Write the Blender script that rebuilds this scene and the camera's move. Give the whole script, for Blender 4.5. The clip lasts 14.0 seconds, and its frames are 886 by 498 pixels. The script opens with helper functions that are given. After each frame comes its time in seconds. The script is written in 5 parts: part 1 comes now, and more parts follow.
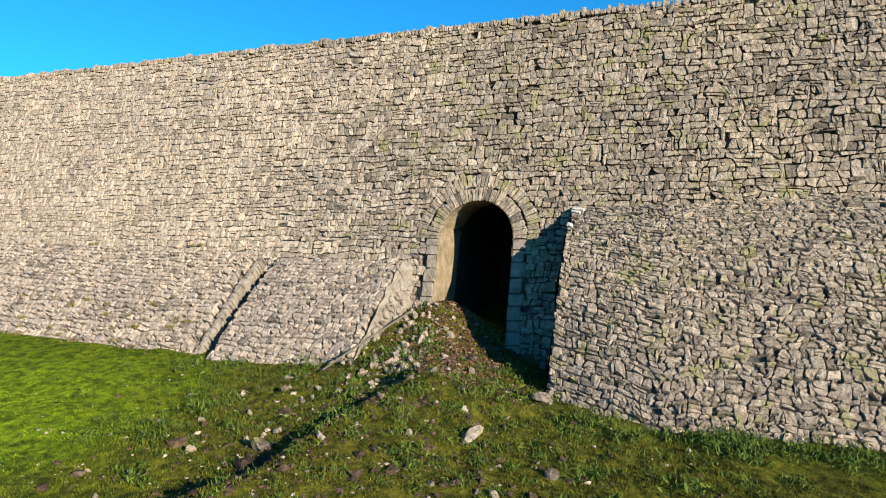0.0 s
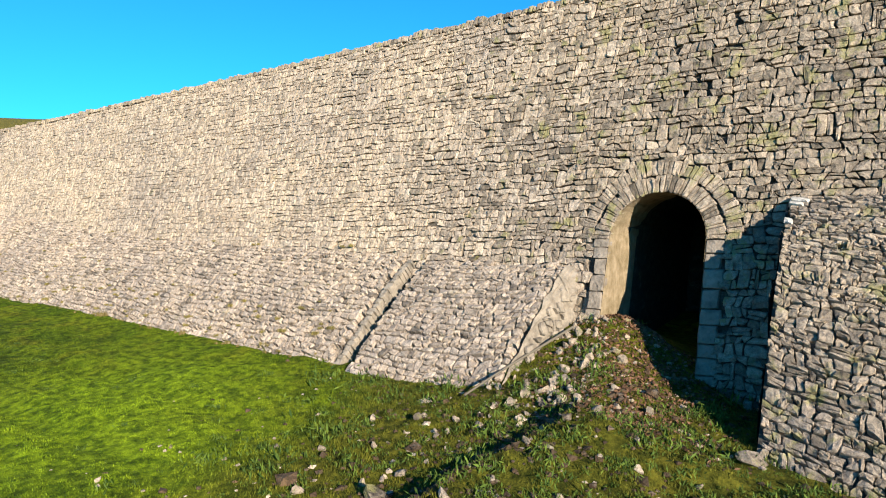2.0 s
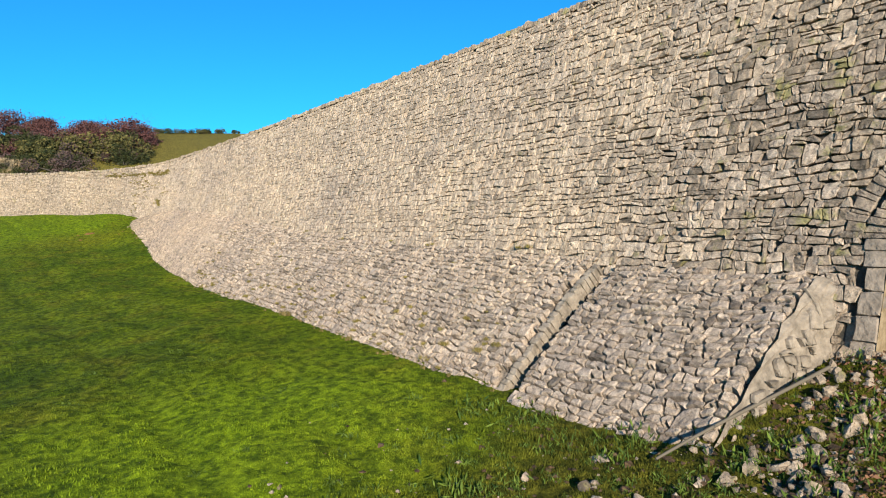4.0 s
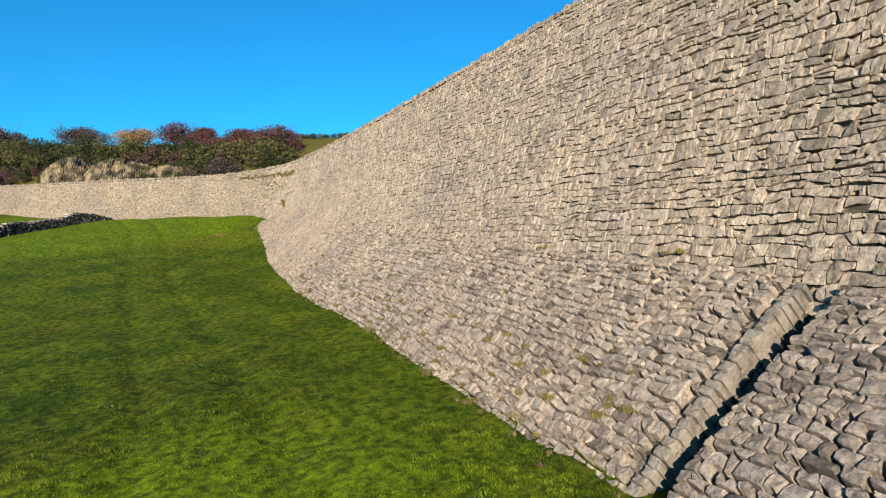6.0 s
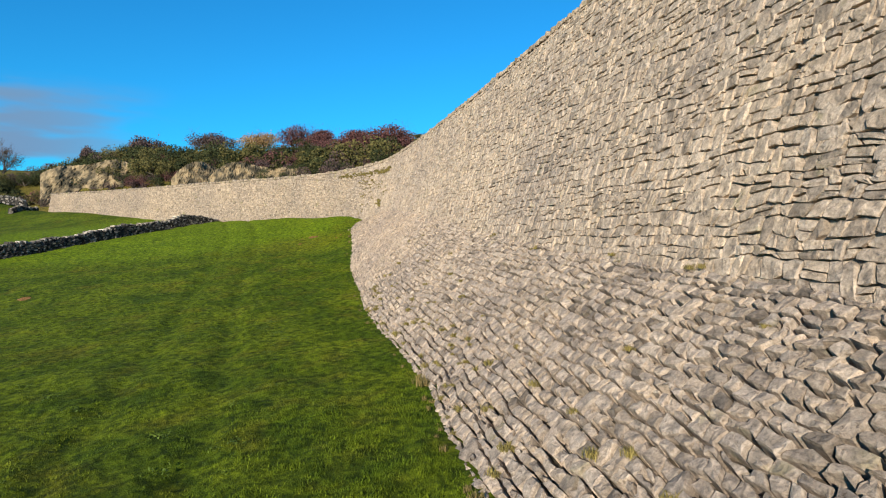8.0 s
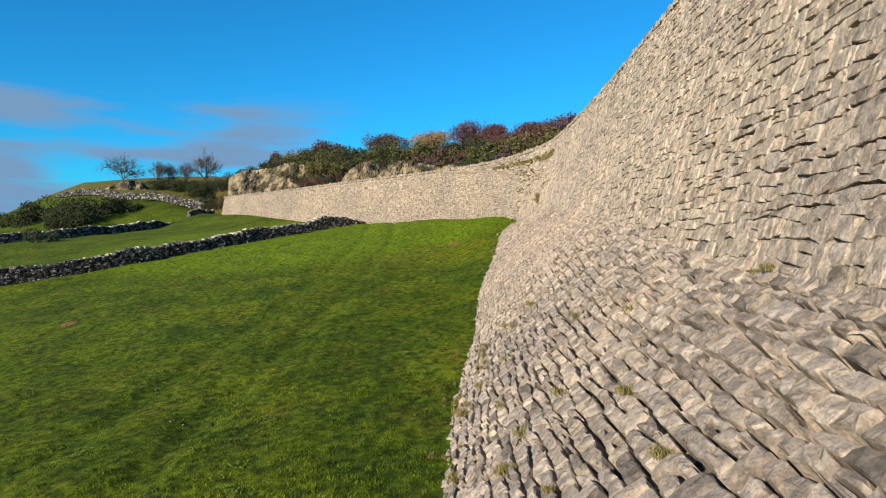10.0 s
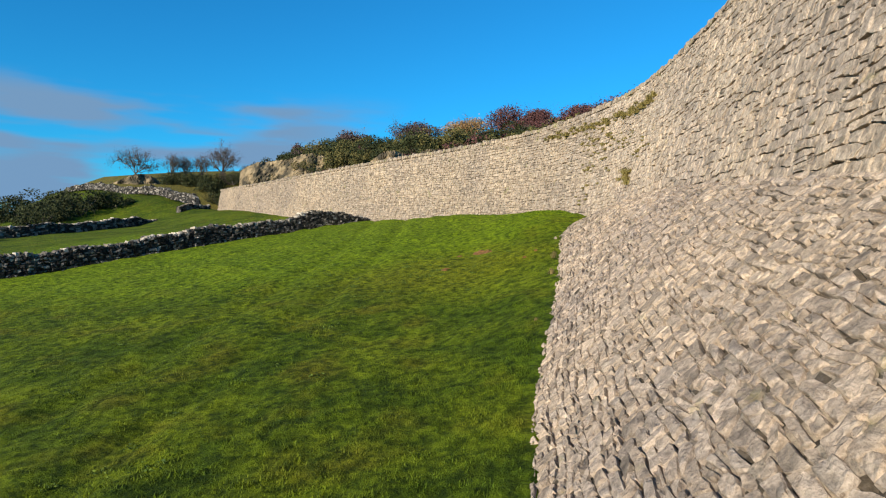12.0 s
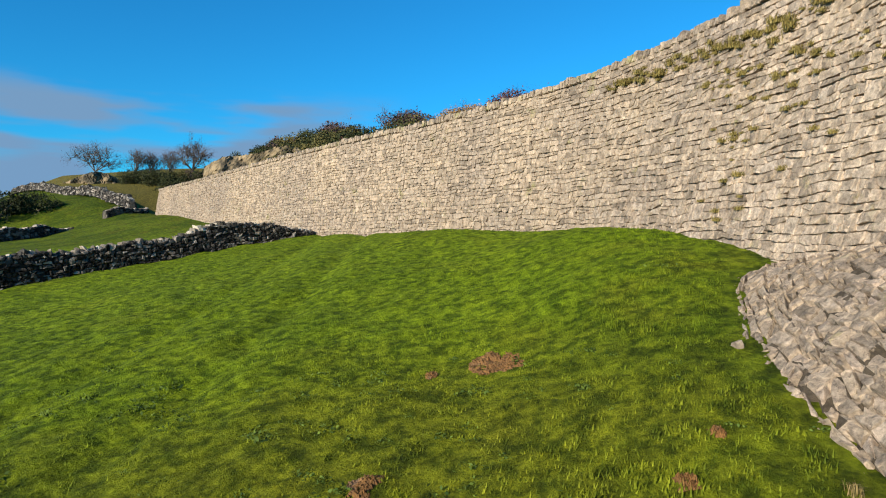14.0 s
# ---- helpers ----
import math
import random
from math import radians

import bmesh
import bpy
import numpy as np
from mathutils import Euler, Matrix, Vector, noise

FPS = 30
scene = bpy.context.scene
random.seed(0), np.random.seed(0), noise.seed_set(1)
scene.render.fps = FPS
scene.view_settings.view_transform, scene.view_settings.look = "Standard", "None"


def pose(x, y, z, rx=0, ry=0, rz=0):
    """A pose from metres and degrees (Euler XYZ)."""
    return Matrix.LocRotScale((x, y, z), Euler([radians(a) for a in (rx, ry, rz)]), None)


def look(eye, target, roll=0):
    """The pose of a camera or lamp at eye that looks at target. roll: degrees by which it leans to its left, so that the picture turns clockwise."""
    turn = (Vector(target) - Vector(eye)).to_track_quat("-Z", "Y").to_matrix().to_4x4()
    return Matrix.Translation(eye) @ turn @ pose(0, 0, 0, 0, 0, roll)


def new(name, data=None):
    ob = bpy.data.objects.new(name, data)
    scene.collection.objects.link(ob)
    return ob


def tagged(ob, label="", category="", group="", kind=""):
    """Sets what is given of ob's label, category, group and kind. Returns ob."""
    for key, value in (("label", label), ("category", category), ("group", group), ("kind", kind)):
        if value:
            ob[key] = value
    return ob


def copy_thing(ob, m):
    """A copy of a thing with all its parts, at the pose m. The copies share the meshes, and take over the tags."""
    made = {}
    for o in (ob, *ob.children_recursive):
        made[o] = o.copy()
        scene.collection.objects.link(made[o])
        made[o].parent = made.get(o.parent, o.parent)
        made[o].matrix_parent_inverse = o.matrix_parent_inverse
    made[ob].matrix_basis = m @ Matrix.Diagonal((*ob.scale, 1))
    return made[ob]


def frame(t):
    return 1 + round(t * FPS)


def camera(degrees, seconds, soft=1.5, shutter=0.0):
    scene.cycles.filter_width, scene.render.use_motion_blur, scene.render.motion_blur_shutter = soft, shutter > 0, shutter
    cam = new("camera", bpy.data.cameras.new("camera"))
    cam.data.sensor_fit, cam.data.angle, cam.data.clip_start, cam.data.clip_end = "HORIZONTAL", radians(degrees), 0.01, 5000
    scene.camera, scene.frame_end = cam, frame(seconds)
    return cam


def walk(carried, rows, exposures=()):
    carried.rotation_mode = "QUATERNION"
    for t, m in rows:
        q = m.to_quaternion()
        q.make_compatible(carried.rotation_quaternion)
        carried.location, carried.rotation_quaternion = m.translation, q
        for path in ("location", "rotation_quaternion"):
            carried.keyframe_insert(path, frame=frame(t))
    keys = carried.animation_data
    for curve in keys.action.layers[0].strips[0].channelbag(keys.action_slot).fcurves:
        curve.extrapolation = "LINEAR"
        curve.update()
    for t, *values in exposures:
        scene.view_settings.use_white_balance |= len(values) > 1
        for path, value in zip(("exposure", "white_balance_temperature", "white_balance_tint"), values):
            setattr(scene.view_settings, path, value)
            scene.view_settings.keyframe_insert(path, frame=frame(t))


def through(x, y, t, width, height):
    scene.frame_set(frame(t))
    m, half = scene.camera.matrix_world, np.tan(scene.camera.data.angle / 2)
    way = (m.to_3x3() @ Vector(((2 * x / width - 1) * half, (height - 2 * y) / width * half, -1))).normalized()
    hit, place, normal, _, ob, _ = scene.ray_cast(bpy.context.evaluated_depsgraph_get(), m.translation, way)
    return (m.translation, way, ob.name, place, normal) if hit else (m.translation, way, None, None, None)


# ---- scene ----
EXPOSURE = [(0, 1.0), (2.0, 1.12), (3.0, 1.04), (4.0, 0.80), (6.5, 0.60), (9.0, 0.66), (12.5, 0.62), (14.0, 0.66)]
cam = camera(70.63, 14.0, soft=1.1)
PATH = [
    (0, pose(3.424, -13.253, 1.232, 88.896, -0.118, 16.857)),
    (0.5, pose(3.351, -12.778, 1.250, 88.842, -0.076, 20.230)),
    (1, pose(3.247, -12.267, 1.258, 88.810, -0.063, 23.947)),
    (1.5, pose(3.120, -11.769, 1.260, 88.804, -0.019, 27.969)),
    (2, pose(2.969, -11.236, 1.259, 88.794, 0.062, 32.896)),
    (2.5, pose(2.774, -10.735, 1.262, 88.763, 0.092, 37.366)),
    (3, pose(2.562, -10.153, 1.258, 88.788, 0.095, 42.328)),
    (3.5, pose(2.301, -9.588, 1.238, 88.855, 0.038, 47.063)),
    (4, pose(1.944, -8.994, 1.240, 88.816, 0.111, 52.004)),
    (4.2, pose(1.792, -8.767, 1.228, 88.860, 0.129, 53.791)),
    (6.3, pose(-1.354, -5.793, 1.223, 88.992, 0.090, 66.343)),
    (6.5, pose(-1.709, -5.546, 1.230, 89.027, 0.056, 67.291)),
    (7, pose(-2.626, -4.944, 1.274, 88.991, 0.094, 69.748)),
    (7.5, pose(-3.787, -4.272, 1.296, 89.049, 0.042, 72.517)),
    (8, pose(-5.118, -3.585, 1.340, 89.045, 0.093, 75.976)),
    (8.5, pose(-6.732, -2.859, 1.402, 89.036, 0.122, 80.185)),
    (9, pose(-8.884, -2.078, 1.499, 89.013, 0.228, 85.082)),
    (9.2, pose(-9.876, -1.781, 1.531, 89.049, 0.199, 86.955)),
    (11.3, pose(-22.010, -0.845, 1.800, 89.049, -0.446, 96.252)),
    (11.5, pose(-23.144, -0.928, 1.820, 89.049, -0.431, 96.252)),
    (12, pose(-26.166, -1.118, 1.861, 88.999, -0.385, 96.245)),
    (12.5, pose(-29.189, -1.272, 1.891, 89.042, -0.406, 96.253)),
    (13, pose(-32.072, -1.411, 2.041, 89.006, -0.344, 96.328)),
    (13.5, pose(-34.986, -1.597, 2.305, 88.921, -0.279, 96.307)),
    (14, pose(-38.210, -1.793, 2.815, 88.685, 0.159, 96.333)),
]
walk(cam, PATH, EXPOSURE)
# ---- end of path ----
# ---- light ----
SUN_DIR = Vector((0.80, -0.53, 0.31)).normalized()
sun = new("sun", bpy.data.lights.new("sun", "SUN"))
sun.data.energy, sun.data.angle, sun.data.color = 5.2, radians(0.55), (1.0, 0.90, 0.73)
sun.matrix_world = look(SUN_DIR * 60, (0, 0, 0))

world = bpy.data.worlds.new("sky")
scene.world = world
world.use_nodes = True
wn, wl = world.node_tree.nodes, world.node_tree.links
sky = wn.new("ShaderNodeTexSky")
sky.sky_type, sky.sun_disc = "NISHITA", False
sky.sun_elevation = math.asin(SUN_DIR.z)
sky.sun_rotation = math.atan2(SUN_DIR.x, SUN_DIR.y)
sky.air_density, sky.dust_density, sky.ozone_density = 1.0, 0.1, 6.0
tint = wn.new("ShaderNodeMix")
tint.data_type, tint.blend_type = "RGBA", "MULTIPLY"
tint.inputs["Factor"].default_value = 1.0
tint.inputs["B"].default_value = (0.20, 1.23, 1.47, 1)
wl.new(sky.outputs["Color"], tint.inputs["A"])
# low banks of cloud over the hills to the south-west
ray_dir = wn.new("ShaderNodeTexCoord")
stretch = wn.new("ShaderNodeMapping")
stretch.inputs["Scale"].default_value = (1.8, 1.8, 11.0)
stretch.inputs["Location"].default_value = (0.35, 0.9, 0.55)
wl.new(ray_dir.outputs["Generated"], stretch.inputs["Vector"])
puff = wn.new("ShaderNodeTexNoise")
puff.inputs["Scale"].default_value, puff.inputs["Detail"].default_value = 2.0, 3.5
puff.inputs["Roughness"].default_value = 0.52
wl.new(stretch.outputs["Vector"], puff.inputs["Vector"])
toward = wn.new("ShaderNodeVectorMath")
toward.operation = "DOT_PRODUCT"
toward.inputs[1].default_value = Vector((-0.80, -0.60, 0.10)).normalized()
wl.new(ray_dir.outputs["Generated"], toward.inputs[0])
span = wn.new("ShaderNodeMapRange")
span.interpolation_type = "SMOOTHSTEP"
span.inputs["From Min"].default_value, span.inputs["From Max"].default_value = 0.87, 0.965
wl.new(toward.outputs["Value"], span.inputs["Value"])
axes = wn.new("ShaderNodeSeparateXYZ")
wl.new(ray_dir.outputs["Generated"], axes.inputs["Vector"])
height = wn.new("ShaderNodeMapRange")
height.interpolation_type = "SMOOTHSTEP"
height.inputs["From Min"].default_value, height.inputs["From Max"].default_value = 0.225, 0.185
wl.new(axes.outputs["Z"], height.inputs["Value"])
dense = wn.new("ShaderNodeMapRange")
dense.interpolation_type = "SMOOTHSTEP"
dense.inputs["From Min"].default_value, dense.inputs["From Max"].default_value = 0.41, 0.60
wl.new(puff.outputs["Fac"], dense.inputs["Value"])
cover = wn.new("ShaderNodeMath")
cover.operation = "MULTIPLY"
wl.new(span.outputs["Result"], cover.inputs[0])
wl.new(height.outputs["Result"], cover.inputs[1])
cover2 = wn.new("ShaderNodeMath")
cover2.operation = "MULTIPLY"
wl.new(cover.outputs["Value"], cover2.inputs[0])
wl.new(dense.outputs["Result"], cover2.inputs[1])
cloud = wn.new("ShaderNodeMix")
cloud.data_type = "RGBA"
cloud.inputs["B"].default_value = (1.50, 2.75, 4.45, 1)
wl.new(cover2.outputs["Value"], cloud.inputs["Factor"])
wl.new(tint.outputs["Result"], cloud.inputs["A"])
wn["Background"].inputs["Strength"].default_value = 0.078
wl.new(cloud.outputs["Result"], wn["Background"].inputs["Color"])


# ---- materials ----
def material(name, base, rough=0.85):
    m = bpy.data.materials.new(name)
    m.use_nodes = True
    b = m.node_tree.nodes["Principled BSDF"]
    b.inputs["Base Color"].default_value = (*base, 1)
    b.inputs["Roughness"].default_value = rough
    return m, m.node_tree.nodes, m.node_tree.links, b


def stone_material(name, per_object, dark=(0.235, 0.193, 0.154), pale=(0.505, 0.413, 0.328), lichen=0.45, steps=((0.10, 0.40, 0.0), (0.35, 0.62, 0.015), (0.62, 0.72, -0.015), (0.88, 0.85, 0.02)), spread=0.61):
    """Weathered limestone: a tone for each stone, mottled skin, speckle, lichen and rough relief."""
    m, n, l, b = material(name, pale, 0.92)
    b.inputs["Specular IOR Level"].default_value = 0.25
    g = n.new("ShaderNodeNewGeometry")
    pos = g.outputs["Position"]
    rnd = n.new("ShaderNodeObjectInfo").outputs["Random"] if per_object else g.outputs["Random Per Island"]
    tone = n.new("ShaderNodeValToRGB")
    ramp = tone.color_ramp
    ramp.elements[0].color, ramp.elements[1].color = (*dark, 1), (*pale, 1)
    for at, k, warm in steps:
        c = [d + (p - d) * k for d, p in zip(dark, pale)]
        ramp.elements.new(at).color = (c[0] * (1 + warm), c[1], c[2] * (1 - 1.6 * warm), 1)
    l.new(rnd, tone.inputs["Fac"])

    def noise(scale, detail, rough, lo, hi, a, c):
        t = n.new("ShaderNodeTexNoise")
        t.inputs["Scale"].default_value, t.inputs["Detail"].default_value, t.inputs["Roughness"].default_value = scale, detail, rough
        l.new(pos, t.inputs["Vector"])
        r = n.new("ShaderNodeValToRGB")
        r.color_ramp.elements[0].position, r.color_ramp.elements[1].position = lo, hi
        r.color_ramp.elements[0].color, r.color_ramp.elements[1].color = (*a, 1), (*c, 1)
        l.new(t.outputs["Fac"], r.inputs["Fac"])
        return t.outputs["Fac"], r.outputs["Color"]

    def blend(kind, fac, one, two):
        x = n.new("ShaderNodeMix")
        x.data_type, x.blend_type = "RGBA", kind
        if isinstance(fac, float):
            x.inputs["Factor"].default_value = fac
        else:
            l.new(fac, x.inputs["Factor"])
        l.new(one, x.inputs["A"])
        if isinstance(two, tuple):
            x.inputs["B"].default_value = two
        else:
            l.new(two, x.inputs["B"])
        return x.outputs["Result"]

    _, patch = noise(0.35, 4.0, 0.55, 0.35, 0.65, (0.86, 0.86, 0.88), (1.10, 1.08, 1.04))
    skin_f, skin = noise(9.0, 3.0, 0.5, 0.30, 0.60, (0.62, 0.615, 0.61), (1.16, 1.15, 1.14))
    speck_f, speck = noise(34.0, 6.0, 0.75, 0.36, 0.60, (0.60, 0.58, 0.56), (1.18, 1.16, 1.14))
    colour = blend("MULTIPLY", 1.0, tone.outputs["Color"], patch)
    colour = blend("MULTIPLY", 1.0, colour, skin)
    colour = blend("MULTIPLY", 0.85, colour, speck)
    _, pits = noise(15.0, 8.0, 0.8, 0.35, 0.42, (0.48, 0.44, 0.40), (1, 1, 1))
    colour = blend("MULTIPLY", 1.0, colour, pits)
    _, grown = noise(2.6, 6.0, 0.66, spread, spread + 0.09, (0, 0, 0), (lichen, lichen, lichen))
    colour = blend("MIX", grown, colour, (0.225, 0.205, 0.080, 1))
    _, bleach = noise(4.3, 6.0, 0.75, 0.55, 0.70, (0, 0, 0), (0.20, 0.20, 0.20))
    colour = blend("MIX", bleach, colour, (0.58, 0.51, 0.44, 1))
    worn = n.new("ShaderNodeValToRGB")          # arrises rubbed pale, faces weathered darker
    worn.color_ramp.elements[0].position, worn.color_ramp.elements[1].position = 0.47, 0.60
    worn.color_ramp.elements[0].color, worn.color_ramp.elements[1].color = (0.76, 0.765, 0.775, 1), (1.14, 1.135, 1.125, 1)
    l.new(g.outputs["Pointiness"], worn.inputs["Fac"])
    colour = blend("MULTIPLY", 1.0, colour, worn.outputs["Color"])
    l.new(colour, b.inputs["Base Color"])
    add = n.new("ShaderNodeMath")
    add.operation = "MULTIPLY_ADD"
    add.inputs[1].default_value = 0.45
    l.new(speck_f, add.inputs[0])
    l.new(skin_f, add.inputs[2])
    crag, _ = noise(11.0, 3.0, 0.5, 0.3, 0.7, (0, 0, 0), (1, 1, 1))
    hew = n.new("ShaderNodeMath")
    hew.operation = "MULTIPLY_ADD"
    hew.inputs[1].default_value = 0.45
    l.new(crag, hew.inputs[0])
    l.new(add.outputs["Value"], hew.inputs[2])
    bump = n.new("ShaderNodeBump")
    bump.inputs["Strength"].default_value, bump.inputs["Distance"].default_value = 1.0, 0.055
    l.new(hew.outputs["Value"], bump.inputs["Height"])
    l.new(bump.outputs["Normal"], b.inputs["Normal"])
    return m


STONE = stone_material("stone_single", True)
STONES = stone_material("stone_many", False)
BED = stone_material("wall_core", False, (0.05, 0.045, 0.038), (0.10, 0.09, 0.075), 0.4)
POINTED = stone_material("lime_pointing", False, (0.19, 0.158, 0.125), (0.40, 0.335, 0.268), 0.5)
FLUSH = stone_material("flush_many", False, (0.20, 0.162, 0.129), (0.50, 0.402, 0.320), 0.45)
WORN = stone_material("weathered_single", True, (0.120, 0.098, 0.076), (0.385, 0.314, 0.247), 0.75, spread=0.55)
PITCHED = stone_material("pitched_single", True, (0.150, 0.124, 0.103), (0.465, 0.382, 0.312), 0.3)
PITCHEDS = stone_material("pitched_many", False, (0.150, 0.124, 0.103), (0.465, 0.382, 0.312), 0.3)
HOLLOW = stone_material("open_joint_slot_shade", False, (0.045, 0.036, 0.026), (0.11, 0.088, 0.064), 0.6)
FARS = stone_material("far_stone", False, (0.19, 0.154, 0.120), (0.41, 0.333, 0.260), 0.65)
WORNS = stone_material("weathered_many", False, (0.120, 0.098, 0.076), (0.385, 0.314, 0.247), 0.75, spread=0.55)


def meadow_colour(n, l, position, dark, pale, olive):
    """Patches of darker, paler and olive grass that run over turf and blades alike."""
    big = n.new("ShaderNodeTexNoise")
    big.inputs["Scale"].default_value, big.inputs["Detail"].default_value = 0.45, 7.0
    big.inputs["Roughness"].default_value, big.inputs["Distortion"].default_value = 0.66, 0.6
    l.new(position, big.inputs["Vector"])
    r1 = n.new("ShaderNodeValToRGB")
    r1.color_ramp.elements[0].position, r1.color_ramp.elements[1].position = 0.40, 0.61
    r1.color_ramp.elements[0].color, r1.color_ramp.elements[1].color = (*dark, 1), (*pale, 1)
    l.new(big.outputs["Fac"], r1.inputs["Fac"])
    other = n.new("ShaderNodeTexNoise")
    other.inputs["Scale"].default_value, other.inputs["Detail"].default_value = 0.9, 6.0
    l.new(position, other.inputs["Vector"])
    r2 = n.new("ShaderNodeValToRGB")
    r2.color_ramp.elements[0].position, r2.color_ramp.elements[1].position = 0.52, 0.72
    r2.color_ramp.elements[0].color, r2.color_ramp.elements[1].color = (0, 0, 0, 1), (0.75, 0.75, 0.75, 1)
    l.new(other.outputs["Fac"], r2.inputs["Fac"])
    mix = n.new("ShaderNodeMix")
    mix.data_type = "RGBA"
    l.new(r2.outputs["Color"], mix.inputs["Factor"])
    l.new(r1.outputs["Color"], mix.inputs["A"])
    mix.inputs["B"].default_value = (*olive, 1)
    away = n.new("ShaderNodeVectorMath")
    away.operation = "DISTANCE"
    away.inputs[1].default_value = (1.0, -4.2, -1.5)
    l.new(position, away.inputs[0])
    ragged = n.new("ShaderNodeMath")
    ragged.operation = "MULTIPLY_ADD"
    ragged.inputs[1].default_value = 7.0
    l.new(other.outputs["Fac"], ragged.inputs[0])
    l.new(away.outputs["Value"], ragged.inputs[2])
    rank = n.new("ShaderNodeMapRange")
    rank.interpolation_type = "SMOOTHSTEP"
    rank.inputs["From Min"].default_value, rank.inputs["From Max"].default_value = 11.0, 6.5
    rank.inputs["To Max"].default_value = 0.75
    l.new(ragged.outputs["Value"], rank.inputs["Value"])
    earthy = n.new("ShaderNodeMix")
    earthy.data_type = "RGBA"
    l.new(rank.outputs["Result"], earthy.inputs["Factor"])
    l.new(mix.outputs["Result"], earthy.inputs["A"])
    earthy.inputs["B"].default_value = (dark[0] * 1.85, dark[1] * 0.98, dark[2] * 3.4, 1)
    # three stretches of paler sward; the widest paints in brightness seen at grazing angles
    for spot, reach, amount in (((-7.0, -6.2, -1.6), 5.4, 0.85), ((-56.0, -11.0, 1.0), 17.0, 0.6), ((-43.5, 0.3, 1.5), 8.0, 0.15)):
        far = n.new("ShaderNodeVectorMath")
        far.operation = "DISTANCE"
        far.inputs[1].default_value = spot
        l.new(position, far.inputs[0])
        edge = n.new("ShaderNodeMath")
        edge.operation = "MULTIPLY_ADD"
        edge.inputs[1].default_value = 4.0
        l.new(big.outputs["Fac"], edge.inputs[0])
        l.new(far.outputs["Value"], edge.inputs[2])
        zone = n.new("ShaderNodeMapRange")
        zone.interpolation_type = "SMOOTHSTEP"
        zone.inputs["From Min"].default_value, zone.inputs["From Max"].default_value = reach + 1.5, reach - 2.5
        zone.inputs["To Max"].default_value = amount
        l.new(edge.outputs["Value"], zone.inputs["Value"])
        sward = n.new("ShaderNodeMix")
        sward.data_type = "RGBA"
        l.new(zone.outputs["Result"], sward.inputs["Factor"])
        l.new(earthy.outputs["Result"], sward.inputs["A"])
        sward.inputs["B"].default_value = (pale[0] * 1.35, pale[1] * 1.50, pale[2], 1)
        earthy = sward
    # yellowed rough grass where the turf has been dug over
    dug = n.new("ShaderNodeVectorMath")
    dug.operation = "DISTANCE"
    dug.inputs[1].default_value = (-42.6, -2.9, 1.0)
    l.new(position, dug.inputs[0])
    fringe = n.new("ShaderNodeMath")
    fringe.operation = "MULTIPLY_ADD"
    fringe.inputs[1].default_value = 5.0
    l.new(other.outputs["Fac"], fringe.inputs[0])
    l.new(dug.outputs["Value"], fringe.inputs[2])
    plot = n.new("ShaderNodeMapRange")
    plot.interpolation_type = "SMOOTHSTEP"
    plot.inputs["From Min"].default_value, plot.inputs["From Max"].default_value = 6.6, 3.6
    plot.inputs["To Max"].default_value = 0.5
    l.new(fringe.outputs["Value"], plot.inputs["Value"])
    straw = n.new("ShaderNodeMix")
    straw.data_type = "RGBA"
    l.new(plot.outputs["Result"], straw.inputs["Factor"])
    l.new(earthy.outputs["Result"], straw.inputs["A"])
    straw.inputs["B"].default_value = (pale[0] * 1.45, pale[1] * 1.08, pale[2] * 1.6, 1)
    earthy = straw
    # dry ochre heath on the hillside behind the far wall
    bank = n.new("ShaderNodeVectorMath")
    bank.operation = "DOT_PRODUCT"
    bank.inputs[1].default_value = (-0.75, 0.66, 0)
    l.new(position, bank.inputs[0])
    behind = n.new("ShaderNodeMapRange")
    behind.interpolation_type = "SMOOTHSTEP"
    behind.inputs["From Min"].default_value, behind.inputs["From Max"].default_value = 43.5, 47.0
    behind.inputs["To Max"].default_value = 0.85
    l.new(bank.outputs["Value"], behind.inputs["Value"])
    heath = n.new("ShaderNodeMix")
    heath.data_type = "RGBA"
    l.new(behind.outputs["Result"], heath.inputs["Factor"])
    l.new(earthy.outputs["Result"], heath.inputs["A"])
    heath.inputs["B"].default_value = (0.19, 0.145, 0.045, 1)
    earthy = heath
    tuft = n.new("ShaderNodeTexNoise")
    tuft.inputs["Scale"].default_value, tuft.inputs["Detail"].default_value = 5.2, 6.0
    tuft.inputs["Roughness"].default_value = 0.7
    l.new(position, tuft.inputs["Vector"])
    r3 = n.new("ShaderNodeValToRGB")
    r3.color_ramp.elements[0].position, r3.color_ramp.elements[1].position = 0.40, 0.57
    r3.color_ramp.elements[0].color, r3.color_ramp.elements[1].color = (0.38, 0.45, 0.36, 1), (1.22, 1.19, 1.08, 1)
    l.new(tuft.outputs["Fac"], r3.inputs["Fac"])
    mul = n.new("ShaderNodeMix")
    mul.data_type, mul.blend_type = "RGBA", "MULTIPLY"
    mul.inputs["Factor"].default_value = 1.0
    l.new(earthy.outputs["Result"], mul.inputs["A"])
    l.new(r3.outputs["Color"], mul.inputs["B"])
    return mul.outputs["Result"]


